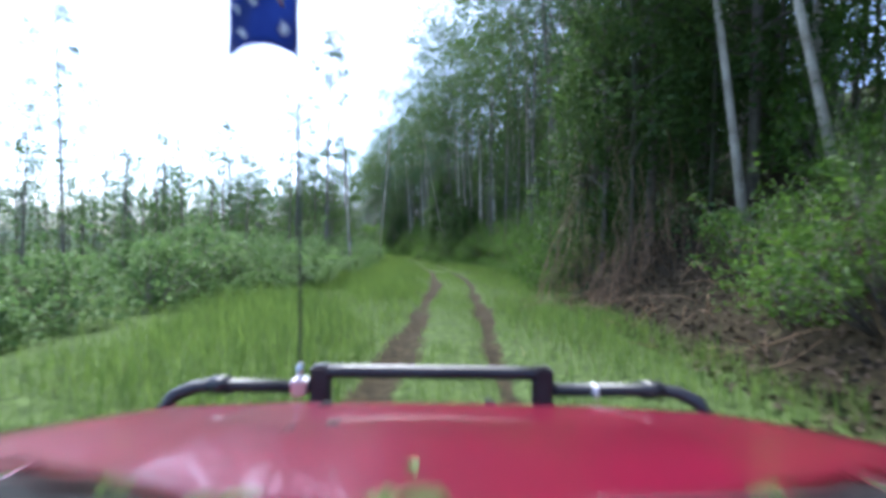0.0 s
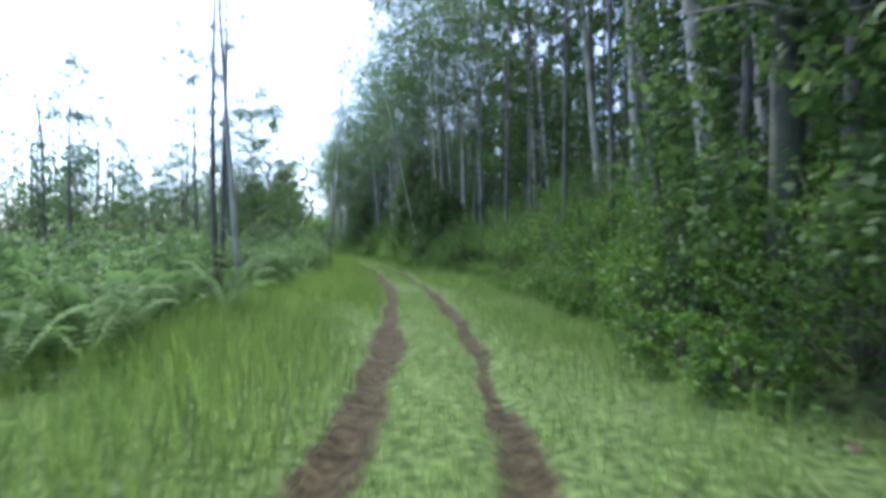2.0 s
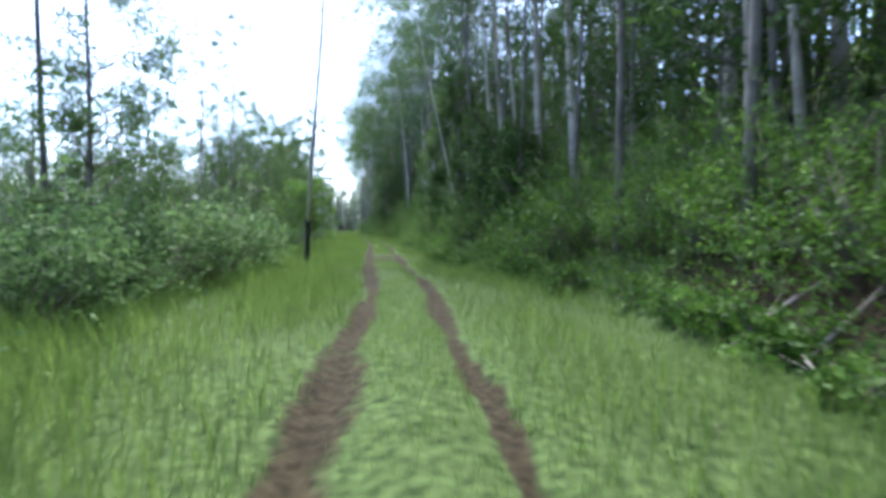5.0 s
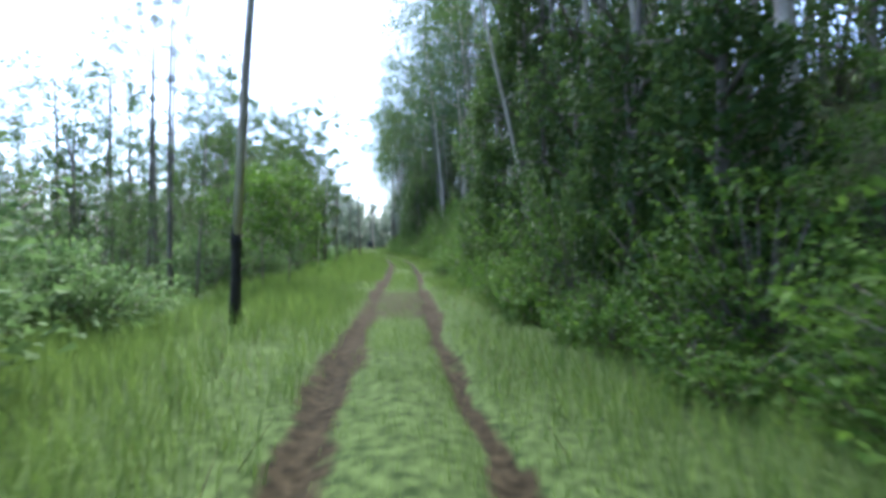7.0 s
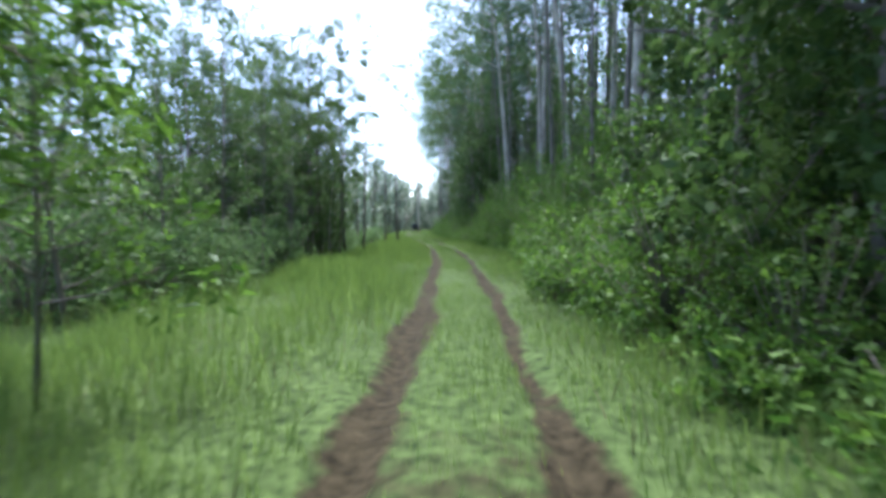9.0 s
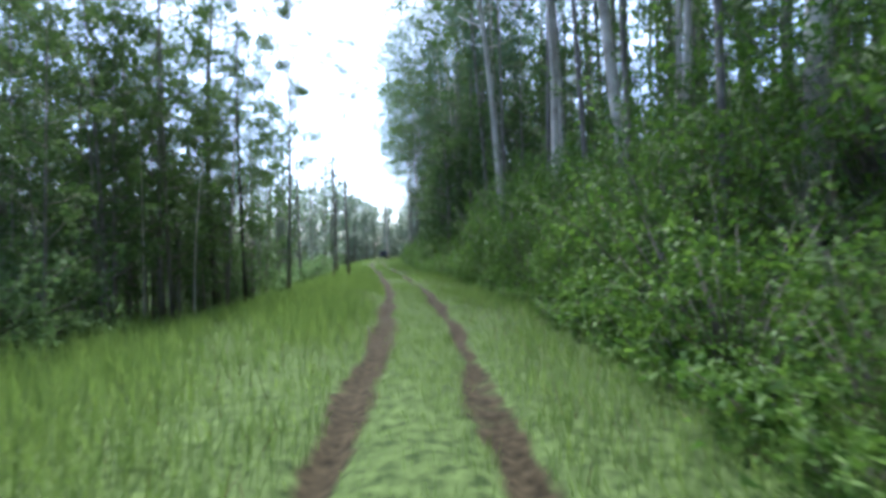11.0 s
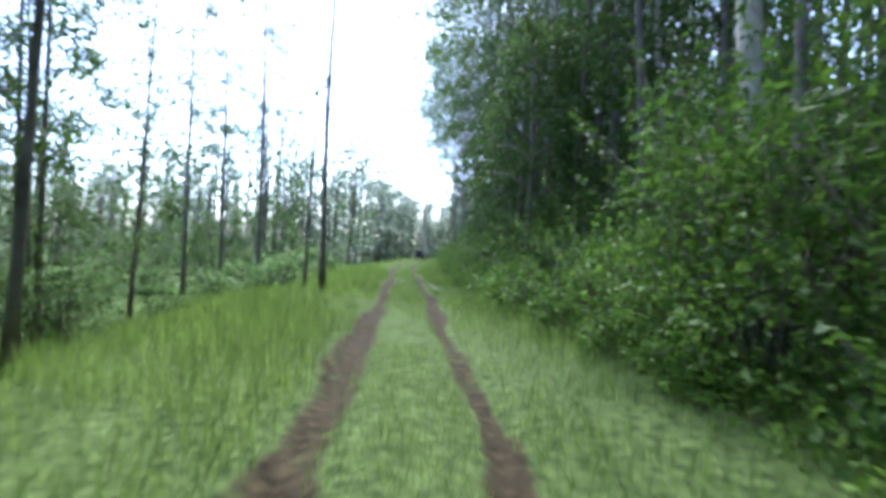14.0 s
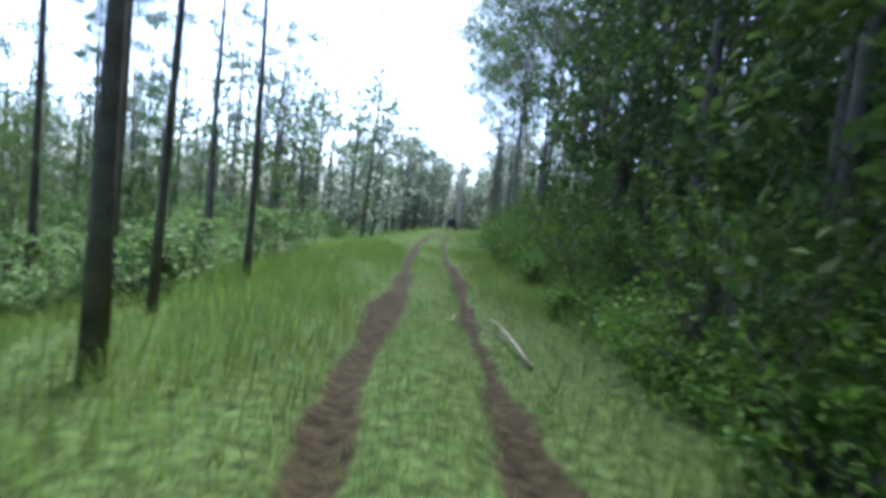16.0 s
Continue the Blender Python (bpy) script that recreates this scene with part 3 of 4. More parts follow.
scatter(SMALL, strew(125, 20, -13.5, -6.8, 79, 98, 1.3), 126, (0.42, 0.72))
scatter(SMALL, strew(53, 11, -19, -8.5, 103, 119, 2.0), 54, (0.6, 0.95))
scatter(LOW, strew(55, 26, -24, -6.5, 100, 128, 1.6), 56, (0.5, 0.95))
scatter(FERN, strew(17, 10, -6.8, -4.5, 20.5, 29, 1.0), 18, (0.8, 1.35))


def stand(tree, x, y, turn=0.0):
    tree.matrix_basis = pose(x, y, float(height(x - middle(y), y)), 0, 0, turn)


# single trees that stand out: x, y, height, girth, bare part, clumps, leaves, spread, lean, bark, words
SINGLE = [
    (-5.3, 30.3, 13, 0.10, 0.75, 8, 500, 1.1, -0.06, BARK_PALE, "slender white-barked tree leaning over the ferns"),
    (-11.9, 43.5, 13, 0.12, 0.62, 10, 700, 1.3, 0.0, BARK_GREY, "bare-stemmed gum tree with a small top crown"),
    (-12.8, 44.5, 12, 0.10, 0.6, 10, 700, 1.2, 0.02, BARK_GREY, "bare-stemmed gum tree with a small top crown"),
    (-11.0, 46.0, 14, 0.11, 0.66, 8, 600, 1.2, 0.0, BARK_GREY, "bare-stemmed gum tree with a small top crown"),
    (-16.2, 40.3, 10, 0.12, 0.7, 5, 200, 0.8, 0.0, BARK_GREY, "dead grey tree stem with few leaves"),
    (-15.2, 41.5, 9, 0.10, 0.7, 5, 200, 0.8, 0.01, BARK_GREY, "dead grey tree stem with few leaves"),
    (-7.4, 34.0, 14, 0.13, 0.72, 8, 500, 1.3, 0.015, BARK_GREY, "straight gum trunk rising out of the shrubs"),
    (-8.2, 36.8, 15, 0.12, 0.72, 8, 500, 1.3, 0.02, BARK_GREY, "straight gum trunk rising out of the shrubs"),
    (-9.7, 45.5, 9.6, 0.10, 0.10, 40, 4200, 2.1, 0.0, BARK_GREY, "single dense dark green tree among low shrubs"),
    (-16.7, 104.2, 15, 0.10, 0.7, 8, 600, 1.4, 0.015, BARK_GREY, "dark-barked gum trunk close beside the track"),
    (-18.6, 106.9, 15, 0.065, 0.68, 8, 600, 1.3, 0.02, BARK_GREY, "slim dark-barked gum trunk on the verge"),
    (-22.1, 109.7, 15, 0.11, 0.68, 8, 600, 1.3, -0.03, BARK_GREY, "straight dark gum trunk in open forest"),
    (-23.6, 109.3, 14, 0.10, 0.66, 8, 600, 1.3, -0.02, BARK_GREY, "straight dark gum trunk in open forest"),
    (-24.4, 108.0, 14, 0.11, 0.66, 8, 600, 1.3, -0.02, BARK_GREY, "straight dark gum trunk in open forest"),
    (-27.5, 119.7, 16, 0.12, 0.62, 9, 700, 1.4, 0.0, BARK_GREY, "straight dark gum trunk in open forest"),
    (-28.6, 120.8, 15, 0.10, 0.62, 9, 700, 1.4, 0.0, BARK_GREY, "straight dark gum trunk in open forest"),
    (-17.6, 90.2, 14, 0.14, 0.4, 14, 1500, 1.8, 0.02, BARK_BURNT, "dark gum tree at the edge of a dense stand"),
    (-15.6, 88.6, 13, 0.07, 0.3, 14, 1300, 1.4, 0.0, BARK_BURNT, "dark slim gum tree at the edge of a dense stand"),
    (-16.2, 93.6, 14, 0.09, 0.35, 14, 1300, 1.5, 0.02, BARK_GREY, "dark slim gum tree at the edge of a dense stand"),
    (-19.6, 110.5, 9, 0.08, 0.8, 4, 120, 0.6, -0.02, BARK_GREY, "bare dead pole of a tree near the verge"),
    (-6.7, 96.6, 20, 0.21, 0.5, 14, 1400, 2.2, -0.10, BARK_PALE, "tall white gum trunk leaning over the bushes of the bank"),
    (4.4, 56.7, 20, 0.21, 0.5, 14, 1300, 2.2, -0.03, BARK_PALE, "tall white gum trunk on the bank"),
    (6.4, 56.2, 21, 0.22, 0.5, 14, 1300, 2.2, -0.06, BARK_PALE, "tall white gum trunk on the bank"),
    (3.1, 58.6, 19, 0.20, 0.5, 14, 1300, 2.2, -0.04, BARK_PALE, "tall brown and white gum trunk on the bank"),
    (1.9, 60.5, 18, 0.17, 0.5, 14, 1300, 2.2, -0.05, BARK_PALE, "tall brown and white gum trunk on the bank"),
    (6.9, 26.9, 18, 0.22, 0.5, 12, 1300, 2.2, -0.10, BARK_PALE, "pale gum trunk leaning out over the bank"),
    (6.6, 31.0, 18, 0.18, 0.5, 12, 1300, 2.2, -0.08, BARK_PALE, "pale gum trunk leaning out over the bank"),
    (11.3, 39.6, 20, 0.24, 0.55, 12, 1300, 2.2, -0.12, BARK_PALE, "pale gum trunk leaning out over the bank"),
    (11.5, 22.2, 19, 0.22, 0.55, 12, 1300, 2.2, -0.12, BARK_PALE, "pale gum trunk leaning out over the bank"),
    (15.3, 23.0, 20, 0.22, 0.55, 12, 1300, 2.2, -0.14, BARK_PALE, "pale gum trunk leaning out over the bank"),
    (6.9, 13.4, 19, 0.11, 0.40, 28, 1900, 3.8, -0.17, BARK_PALE, "pale leaning gum tree whose crown roofs over the hanging vines"),
    (8.15, 12.0, 20, 0.11, 0.42, 28, 1900, 3.8, -0.24, BARK_PALE, "pale leaning gum tree whose crown roofs over the hanging vines"),
    # Added trees, mostly out of view, whose crowns shade the near right bank.
    (7.4, 9.0, 17, 0.08, 0.5, 30, 1900, 4.4, -0.02, BARK_GREY, "tall leafy tree added to shade the vines and near bank"),
    (5.6, 4.2, 18, 0.09, 0.5, 30, 1900, 4.4, -0.02, BARK_GREY, "tall leafy tree added to shade the vines and near bank"),
    (7.6, 6.8, 19, 0.10, 0.5, 30, 1900, 4.4, -0.02, BARK_GREY, "tall leafy tree added to shade the vines and near bank"),
    (6.4, 19.6, 18, 0.11, 0.34, 28, 1900, 3.6, -0.05, BARK_GREY, "tall leafy tree added to shade the vines and near bank"),
    (8.6, 9.0, 19, 0.12, 0.34, 28, 1900, 3.8, -0.05, BARK_GREY, "tall leafy tree added to shade the vines and near bank"),
    (4.95, 21.2, 17, 0.25, 0.5, 18, 1300, 3.2, -0.03, BARK_MOSSY_SHADED, "thick mossy trunk wrapped in creepers beside the track"),
    (-0.3, 60.9, 15, 0.075, 0.6, 10, 700, 1.6, -0.22, BARK_PALE, "pale gum trunk leaning out of a creeper-covered tree"),
    (1.2, 60.4, 18, 0.12, 0.6, 10, 900, 2.0, -0.05, BARK_PALE, "pale gum trunk among creeper-covered trees"),
    (2.4, 60.0, 18, 0.11, 0.6, 10, 900, 2.0, -0.10, BARK_PALE, "pale gum trunk among creeper-covered trees"),
    (-4.6, 91.0, 20, 0.15, 0.5, 14, 1300, 2.2, -0.06, BARK_PALE, "tall white gum trunk rising behind the scrub"),
    (-2.9, 86.1, 20, 0.20, 0.5, 14, 1300, 2.2, -0.10, BARK_PALE, "tall white gum trunk rising behind the scrub"),
    (6.2, 45.3, 17, 0.11, 0.55, 12, 1100, 2.0, -0.04, BARK_PALE, "slim pale gum trunk behind the bushes of the bank"),
    (6.9, 44.4, 18, 0.11, 0.55, 12, 1100, 2.0, -0.07, BARK_PALE, "slim pale gum trunk behind the bushes of the bank"),
    (7.2, 36.6, 19, 0.17, 0.55, 12, 1300, 2.2, -0.10, BARK_PALE, "pale gum trunk leaning out over the bank"),
    (-10.9, 114.4, 17, 0.13, 0.55, 12, 1100, 2.0, -0.05, BARK_PALE, "pale gum trunk in front of dark forest"),
    (-9.0, 61.3, 3.7, 0.03, 0.31, 20, 900, 1.5, 0.0, BARK_GREY, "bushy young tree with thin dark stems in the grass"),
    (-8.4, 61.8, 3.4, 0.03, 0.31, 20, 800, 1.4, 0.02, BARK_GREY, "bushy young tree with thin dark stems in the grass"),
    (-13.9, 64.3, 14, 0.10, 0.7, 8, 500, 1.2, 0.03, BARK_GREY, "bare-stemmed gum tree with a small top crown"),
    (-18.0, 71.0, 15, 0.10, 0.66, 8, 500, 1.2, 0.03, BARK_GREY, "bare-stemmed gum tree with a small top crown"),
    (-18.8, 70.4, 15, 0.09, 0.66, 8, 500, 1.2, 0.04, BARK_GREY, "bare-stemmed gum tree with a small top crown"),
    (-19.2, 71.6, 14, 0.09, 0.66, 8, 500, 1.2, 0.03, BARK_GREY, "bare-stemmed gum tree with a small top crown"),
    (-15.8, 83.4, 5.6, 0.035, 0.75, 4, 90, 0.6, 0.0, BARK_PALE, "thin pale sapling stem at the edge of a dense stand"),
    (-14.7, 83.9, 4.6, 0.028, 0.75, 4, 80, 0.6, 0.09, BARK_PALE, "thin pale sapling stem at the edge of a dense stand"),
    (-36.0, 196.0, 17, 0.45, 0.55, 10, 900, 2.6, 0.0, BARK_PALE, "large white gum trunk beside the far end of the track"),
]
for n, (x, y, tall, girth, clear, clumps, leaves, spread, lean, bark, words) in enumerate(SINGLE):
    stand(gum_tree(300 + n, tall, girth, clear, clumps, int(leaves * 3.2), spread, bark, LEAF_BUSH if girth < 0.05 else LEAF_DARK if clear < 0.45 else LEAF_GUM, 0.13 if clear > 0.45 else 0.16, words, lean), x, y)


def burnt_pole(x, y):
    """A grey trunk whose foot is charred black up to chest height."""
    rng = np.random.default_rng(5)
    root = tagged(new("tree"), "grey gum trunk charred black at its foot in the grass", "tree", "forest trees")
    tubes_object("charred_foot", [([(0, 0, -0.2), (0, 0, 0.3), (0.03, 0, 1.0), (0.05, 0, 1.75), (0.055, 0, 1.95)], [0.15, 0.115, 0.10, 0.097, 0.082])], BARK_BURNT, root, sides=10)
    for k in range(9):
        a, top = k * 0.7, rng.uniform(1.75, 2.9)
        c, s = math.cos(a), math.sin(a)
        tubes_object("char", [([(0.045 + c * 0.082, s * 0.082, 1.5), (0.05 + c * 0.078, s * 0.078, 1.8), (0.05 + 0.075 * (top - 1.7) + c * 0.070, s * 0.070, top)], [0.030, 0.028, 0.006])], BARK_BURNT, root, sides=5)
    tubes_object("trunk", [([(0.05, 0, 1.7), (0.30, 0, 5), (0.62, 0.1, 9), (0.9, 0.1, 13), (1.1, 0, 16)], [0.094, 0.085, 0.07, 0.05, 0.03])]
                 + [([(0.6 + 0.1 * k, 0.1, 9.2 + 1.1 * k), (0.6 + 0.1 * k + math.cos(k * 2.3) * 0.6, 0.1 + math.sin(k * 2.3) * 0.6, 9.8 + 1.1 * k), (0.6 + 0.1 * k + math.cos(k * 2.3) * 1.2, 0.1 + math.sin(k * 2.3) * 1.2, 10.2 + 1.1 * k)], [0.03, 0.02, 0.008]) for k in range(6)], BARK_PALE, root, sides=10)
    spots = np.concatenate([np.array([0.6 + 0.1 * k + math.cos(k * 2.3) * 1.2, 0.1 + math.sin(k * 2.3) * 1.2, 10.3 + 1.1 * k]) + ball(rng, 110, 0.1) * 0.6 for k in range(6)])
    quads_object("crown", leaf_quads(rng, spots, 0.2, 0.07, 0.5), LEAF_GUM, root)
    stand(root, x, y)


burnt_pole(-6.95, 55.2)


# ---- dense growth that overhangs the track ----
def vine_tree(seed, x, y, tall, wide, leaves, low=0.3):
    """A trunk smothered in creepers: leaves hang in a thick uneven mantle."""
    rng = np.random.default_rng(seed)
    root = tagged(new("tree"), "tree smothered in dark green creepers from foot to crown", "tree", "creeper-covered trees")
    # High-mantled trunks take the bark with painted shade, so they recede.
    tubes_object("trunk", [([(0, 0, -0.3), (0.1, 0, tall * 0.5), (-0.1, 0.1, tall)], [(0.065 if low < 1 else 0.024) * wide, (0.05 if low < 1 else 0.022) * wide, 0.015 * wide])]
                 + [([(0, 0, tall * f), (math.cos(a) * wide * 0.5, math.sin(a) * wide * 0.5, tall * f + 0.5), (math.cos(a) * wide, math.sin(a) * wide, tall * f + 0.6)], [0.05, 0.035, 0.01])
                    for f, a in zip(np.linspace(0.35, 0.95, 12), rng.uniform(0, 6.28, 12))], BARK_GREY if low < 1 else BARK_MOSSY_SHADED, root, sides=7)
    spots = []
    for k in range(34):
        f = (k + rng.random()) / 34
        a = k * 2.4
        r = wide * (0.35 + 0.65 * math.sin(math.pi * min(1, 0.18 + f * 0.8))) * rng.uniform(0.55, 1.05)
        c = np.array([math.cos(a) * r, math.sin(a) * r, low + f * (tall - low)])
        spots.append(c + ball(rng, leaves // 34, 0.2) * np.array([0.30, 0.30, 0.34]) * wide)
    quads_object("mantle", leaf_quads(rng, np.concatenate(spots), 0.18, 0.105, 0.5), LEAF_DARK, root)
    stand(root, x, y)
    return root


for n, (x, y, tall, wide) in enumerate([(6.2, 17.8, 9.5, 2.4), (5.0, 20.2, 8.5, 2.0), (8.2, 15.6, 11, 2.8), (5.6, 23.5, 7, 1.9), 
                                        (-0.9, 64.2, 9.5, 2.0), (0.3, 67.0, 11, 2.4), (1.4, 61.8, 8.5, 2.0), (-11.4, 112.0, 10, 2.1), (-10.2, 108.6, 11, 2.2), (4.9, 18.4, 8, 1.6), (-8.4, 109.5, 12, 2.4), (0.8, 55.5, 5.0, 1.4), (0.2, 58.6, 6.4, 1.5), (1.7, 53.4, 4.2, 1.3),
                                        (-12.6, 116.5, 11, 2.3), (-0.8, 62.8, 10, 1.5), (-1.6, 66.4, 9, 1.6), (-10.6, 105.6, 8.5, 1.6), (-8.2, 104.9, 9, 2.0)] ):
    vine_tree(400 + n, x, y, tall, wide, 5600 if 62 < y < 67 else 3700)
for n, (x, y, tall, wide) in enumerate([(4.9, 15.6, 9.0, 1.9), (6.8, 15.0, 10.5, 2.2), (5.3, 16.8, 13.5, 2.7), (7.2, 18.8, 14.5, 2.9), (8.0, 19.5, 13, 2.6)]):
    vine_tree(430 + n, x, y, tall, wide, 3600, 3.6)


def vine_curtain():
    """Bare brown creepers that hang from the smothered trees and tangle on the ground."""
    rng = np.random.default_rng(77)
    root = tagged(new("vine_curtain"), "tangle of bare brown hanging vines at the foot of a tree", "vines")
    for k in range(56):
        # hanging strands, gathered in loose bundles that wander as they climb
        bx, by = ((3.3, 15.4), (3.8, 15.2), (3.5, 15.9), (4.5, 15.4), (5.4, 14.8))[k % 5]
        x, y = bx + rng.normal(0.1, 0.3), by + rng.normal(0, 0.4)
        top = rng.uniform(2.2, 5.0)
        foot = (x + rng.normal(-0.1, 0.6), y + rng.normal(-0.4, 0.5))
        z0 = float(height(foot[0] - middle(foot[1]), foot[1]))
        line = [(foot[0] - rng.uniform(-0.5, 0.9), foot[1] - rng.uniform(0, 1.0), z0 + 0.03), (foot[0], foot[1], z0 + 0.22)]
        drift = np.zeros(2)
        for f in np.linspace(0.14, 0.88, 6):
            drift = drift * 0.6 + rng.normal(0, 0.08, 2)
            line.append((foot[0] * (1 - f) + x * f + drift[0], foot[1] * (1 - f) + y * f + drift[1], z0 + 0.2 + (top - z0) * f))
        line.append((x, y, top))
        r = 0.004 + 0.014 * rng.random() ** 4
        tubes_object("vine", [(line, [r * (1.0 - 0.06 * i) for i in range(len(line))])], VINE, root, sides=5)
    for k in range(64):
        # arching canes that rise, bend over and come down again, crossing one another
        x, y = rng.uniform(3.3, 6.2), rng.uniform(12.8, 16.4)
        a, span, rise = rng.uniform(-0.6, 3.7), rng.uniform(0.8, 2.4), rng.uniform(0.7, 2.4)
        line = []
        for i in range(9):
            f = i / 8
            px, py = x + math.cos(a) * span * f + rng.normal(0, 0.03), y + math.sin(a) * span * f * 0.7 + rng.normal(0, 0.03)
            ground = float(height(px - middle(py), py))
            line.append((px, py, ground + 0.02 + rise * math.sin(math.pi * f ** 0.8) * (1 - 0.3 * f)))
        r = 0.004 + 0.008 * rng.random() ** 2
        tubes_object("vine", [(line, [r * (1.0 - 0.07 * i) for i in range(9)])], VINE, root, sides=5)
    for k in range(110):
        x, y = rng.uniform(3.2, 6.4), rng.uniform(6.5, 16.6)
        z = float(height(x - middle(y), y))
        a, ln = rng.uniform(0, 6.28), rng.uniform(0.4, 1.4)
        tubes_object("twig", [([(x, y, z + 0.02), (x + math.cos(a) * ln * 0.5, y + math.sin(a) * ln * 0.5, z + rng.uniform(0.1, 0.5)), (x + math.cos(a) * ln, y + math.sin(a) * ln, z + rng.uniform(0.0, 0.3) + 0.3 * max(0, math.cos(a)) * ln)], [0.010, 0.008, 0.004])], VINE, root, sides=4)


vine_curtain()


def dead_branch(seed, x, y, turn, length, girth, words, twigs=4, wood=None):
    rng = np.random.default_rng(seed)
    root = tagged(new("dead_branch"), words, "branch", "fallen branches")
    bend = rng.normal(0, 0.05 * length, 3)
    line = [(length * f, bend[0] * math.sin(f * 3), girth + 0.02 + abs(bend[1]) * math.sin(f * 3)) for f in (0, 0.25, 0.5, 0.75, 1)]
    tubes_object("stem", [(line, [girth, girth * 0.9, girth * 0.75, girth * 0.55, girth * 0.25])], wood or DEADWOOD, root, sides=6)
    for k in range(twigs):
        i = k % 3 + 1
        p = line[i]
        s = rng.choice([-1, 1])
        tubes_object("twig", [([p, (p[0] + 0.14 * length, p[1] + s * 0.1 * length, p[2] + 0.03 * length), (p[0] + 0.26 * length, p[1] + s * 0.2 * length, p[2] + 0.06 * length)], [girth * 0.5, girth * 0.35, girth * 0.1])], wood or DEADWOOD, root, sides=5)
    u = x - middle(y)
    slope = math.degrees(math.atan2(float(height(u + math.cos(radians(turn)) * length, y + math.sin(radians(turn)) * length) - height(u, y)), length))
    root.matrix_basis = Matrix.Translation((x, y, float(height(u, y)))) @ pose(0, 0, 0, 0, 0, turn) @ pose(0, 0, 0, 0, -slope, 0)


dead_branch(1, -13.55, 106.7, 110, 2.6, 0.022, "pale dead stick lying in the wheel rut", 1)
dead_branch(2, -14.9, 108.6, 100, 0.6, 0.014, "short pale stick on the grass between the ruts", 0)
for n, (x, y, a, ln, g) in enumerate([(3.0, 37.6, 20, 2.0, 0.022), (2.8, 38.6, -15, 1.8, 0.02), (3.0, 39.4, 35, 1.5, 0.016), (2.7, 36.6, 70, 1.2, 0.015), (2.9, 12.4, 30, 1.8, 0.014), (3.2, 13.4, 10, 2.0, 0.014), (2.9, 14.3, -20, 1.6, 0.012), (3.0, 11.0, 60, 1.4, 0.012)]):
    dead_branch(10 + n, x, y, a, ln, g, "grey dead branch lying at the foot of the bank" if y > 20 else "thin brown dead branch at the foot of the vines", 4, DEADWOOD if y > 20 else VINE)


def build_litter():
    rng = np.random.default_rng(21)
    n = 12000
    y, u = np.where(rng.random(n) < 0.3, rng.uniform(0, 17, n), rng.uniform(0, 120, n)), rng.uniform(0.3, 4.2, n)
    u = u + bank_foot(y)
    pts = np.stack([u + middle(y), y, height(u, y) + 0.02 + 0.05 * rng.random(n)], 1)
    tagged(quads_object("leaf_litter", leaf_quads(rng, pts, 0.13, 0.06, 0.0), LITTER), "brown fallen leaves and bark under the bushes", "leaf litter", kind="stuff")


build_litter()


def build_undergrowth():
    """Knee-high leafy growth under the trees, too dense to count."""
    rng = np.random.default_rng(58)
    spots = []
    for _ in range(1500):
        y, u = rng.uniform(-10, 170), -7.5 - 45 * rng.random() ** 1.4
        c = np.array(spot(u, y)) + [0, 0, 0.25]
        spots.append(c + ball(rng, 34, 0.2) * np.array([0.9, 0.9, 0.55]) * rng.uniform(0.6, 1.5))
    for _ in range(700):
        y, u = rng.uniform(-10, 140), rng.uniform(6, 26)
        c = np.array(spot(u, y)) + [0, 0, 0.2]
        spots.append(c + ball(rng, 34, 0.2) * np.array([0.9, 0.9, 0.6]) * rng.uniform(0.6, 1.4))
    low = []
    for _ in range(1500):
        y = rng.uniform(19, 128)
        u = float(bank_foot(y)) + 0.35 + 3.6 * rng.random() ** 1.3
        c = np.array(spot(u, y)) + [0, 0, 0.15]
        low.append(c + ball(rng, 44, 0.2) * np.array([0.55, 0.55, 0.42]) * rng.uniform(0.7, 1.3))
    tagged(quads_object("bank_growth", leaf_tris(rng, np.concatenate(low), 0.12, 0.06, 0.1), LEAF_BUSH, corners=3), "low leafy growth covering the foot of the bank", "undergrowth", kind="stuff")
    tagged(quads_object("undergrowth", leaf_tris(rng, np.concatenate(spots), 0.2, 0.1, 0.1), LEAF_FERN, corners=3), "knee-high green undergrowth between the trees", "undergrowth", kind="stuff")


build_undergrowth()


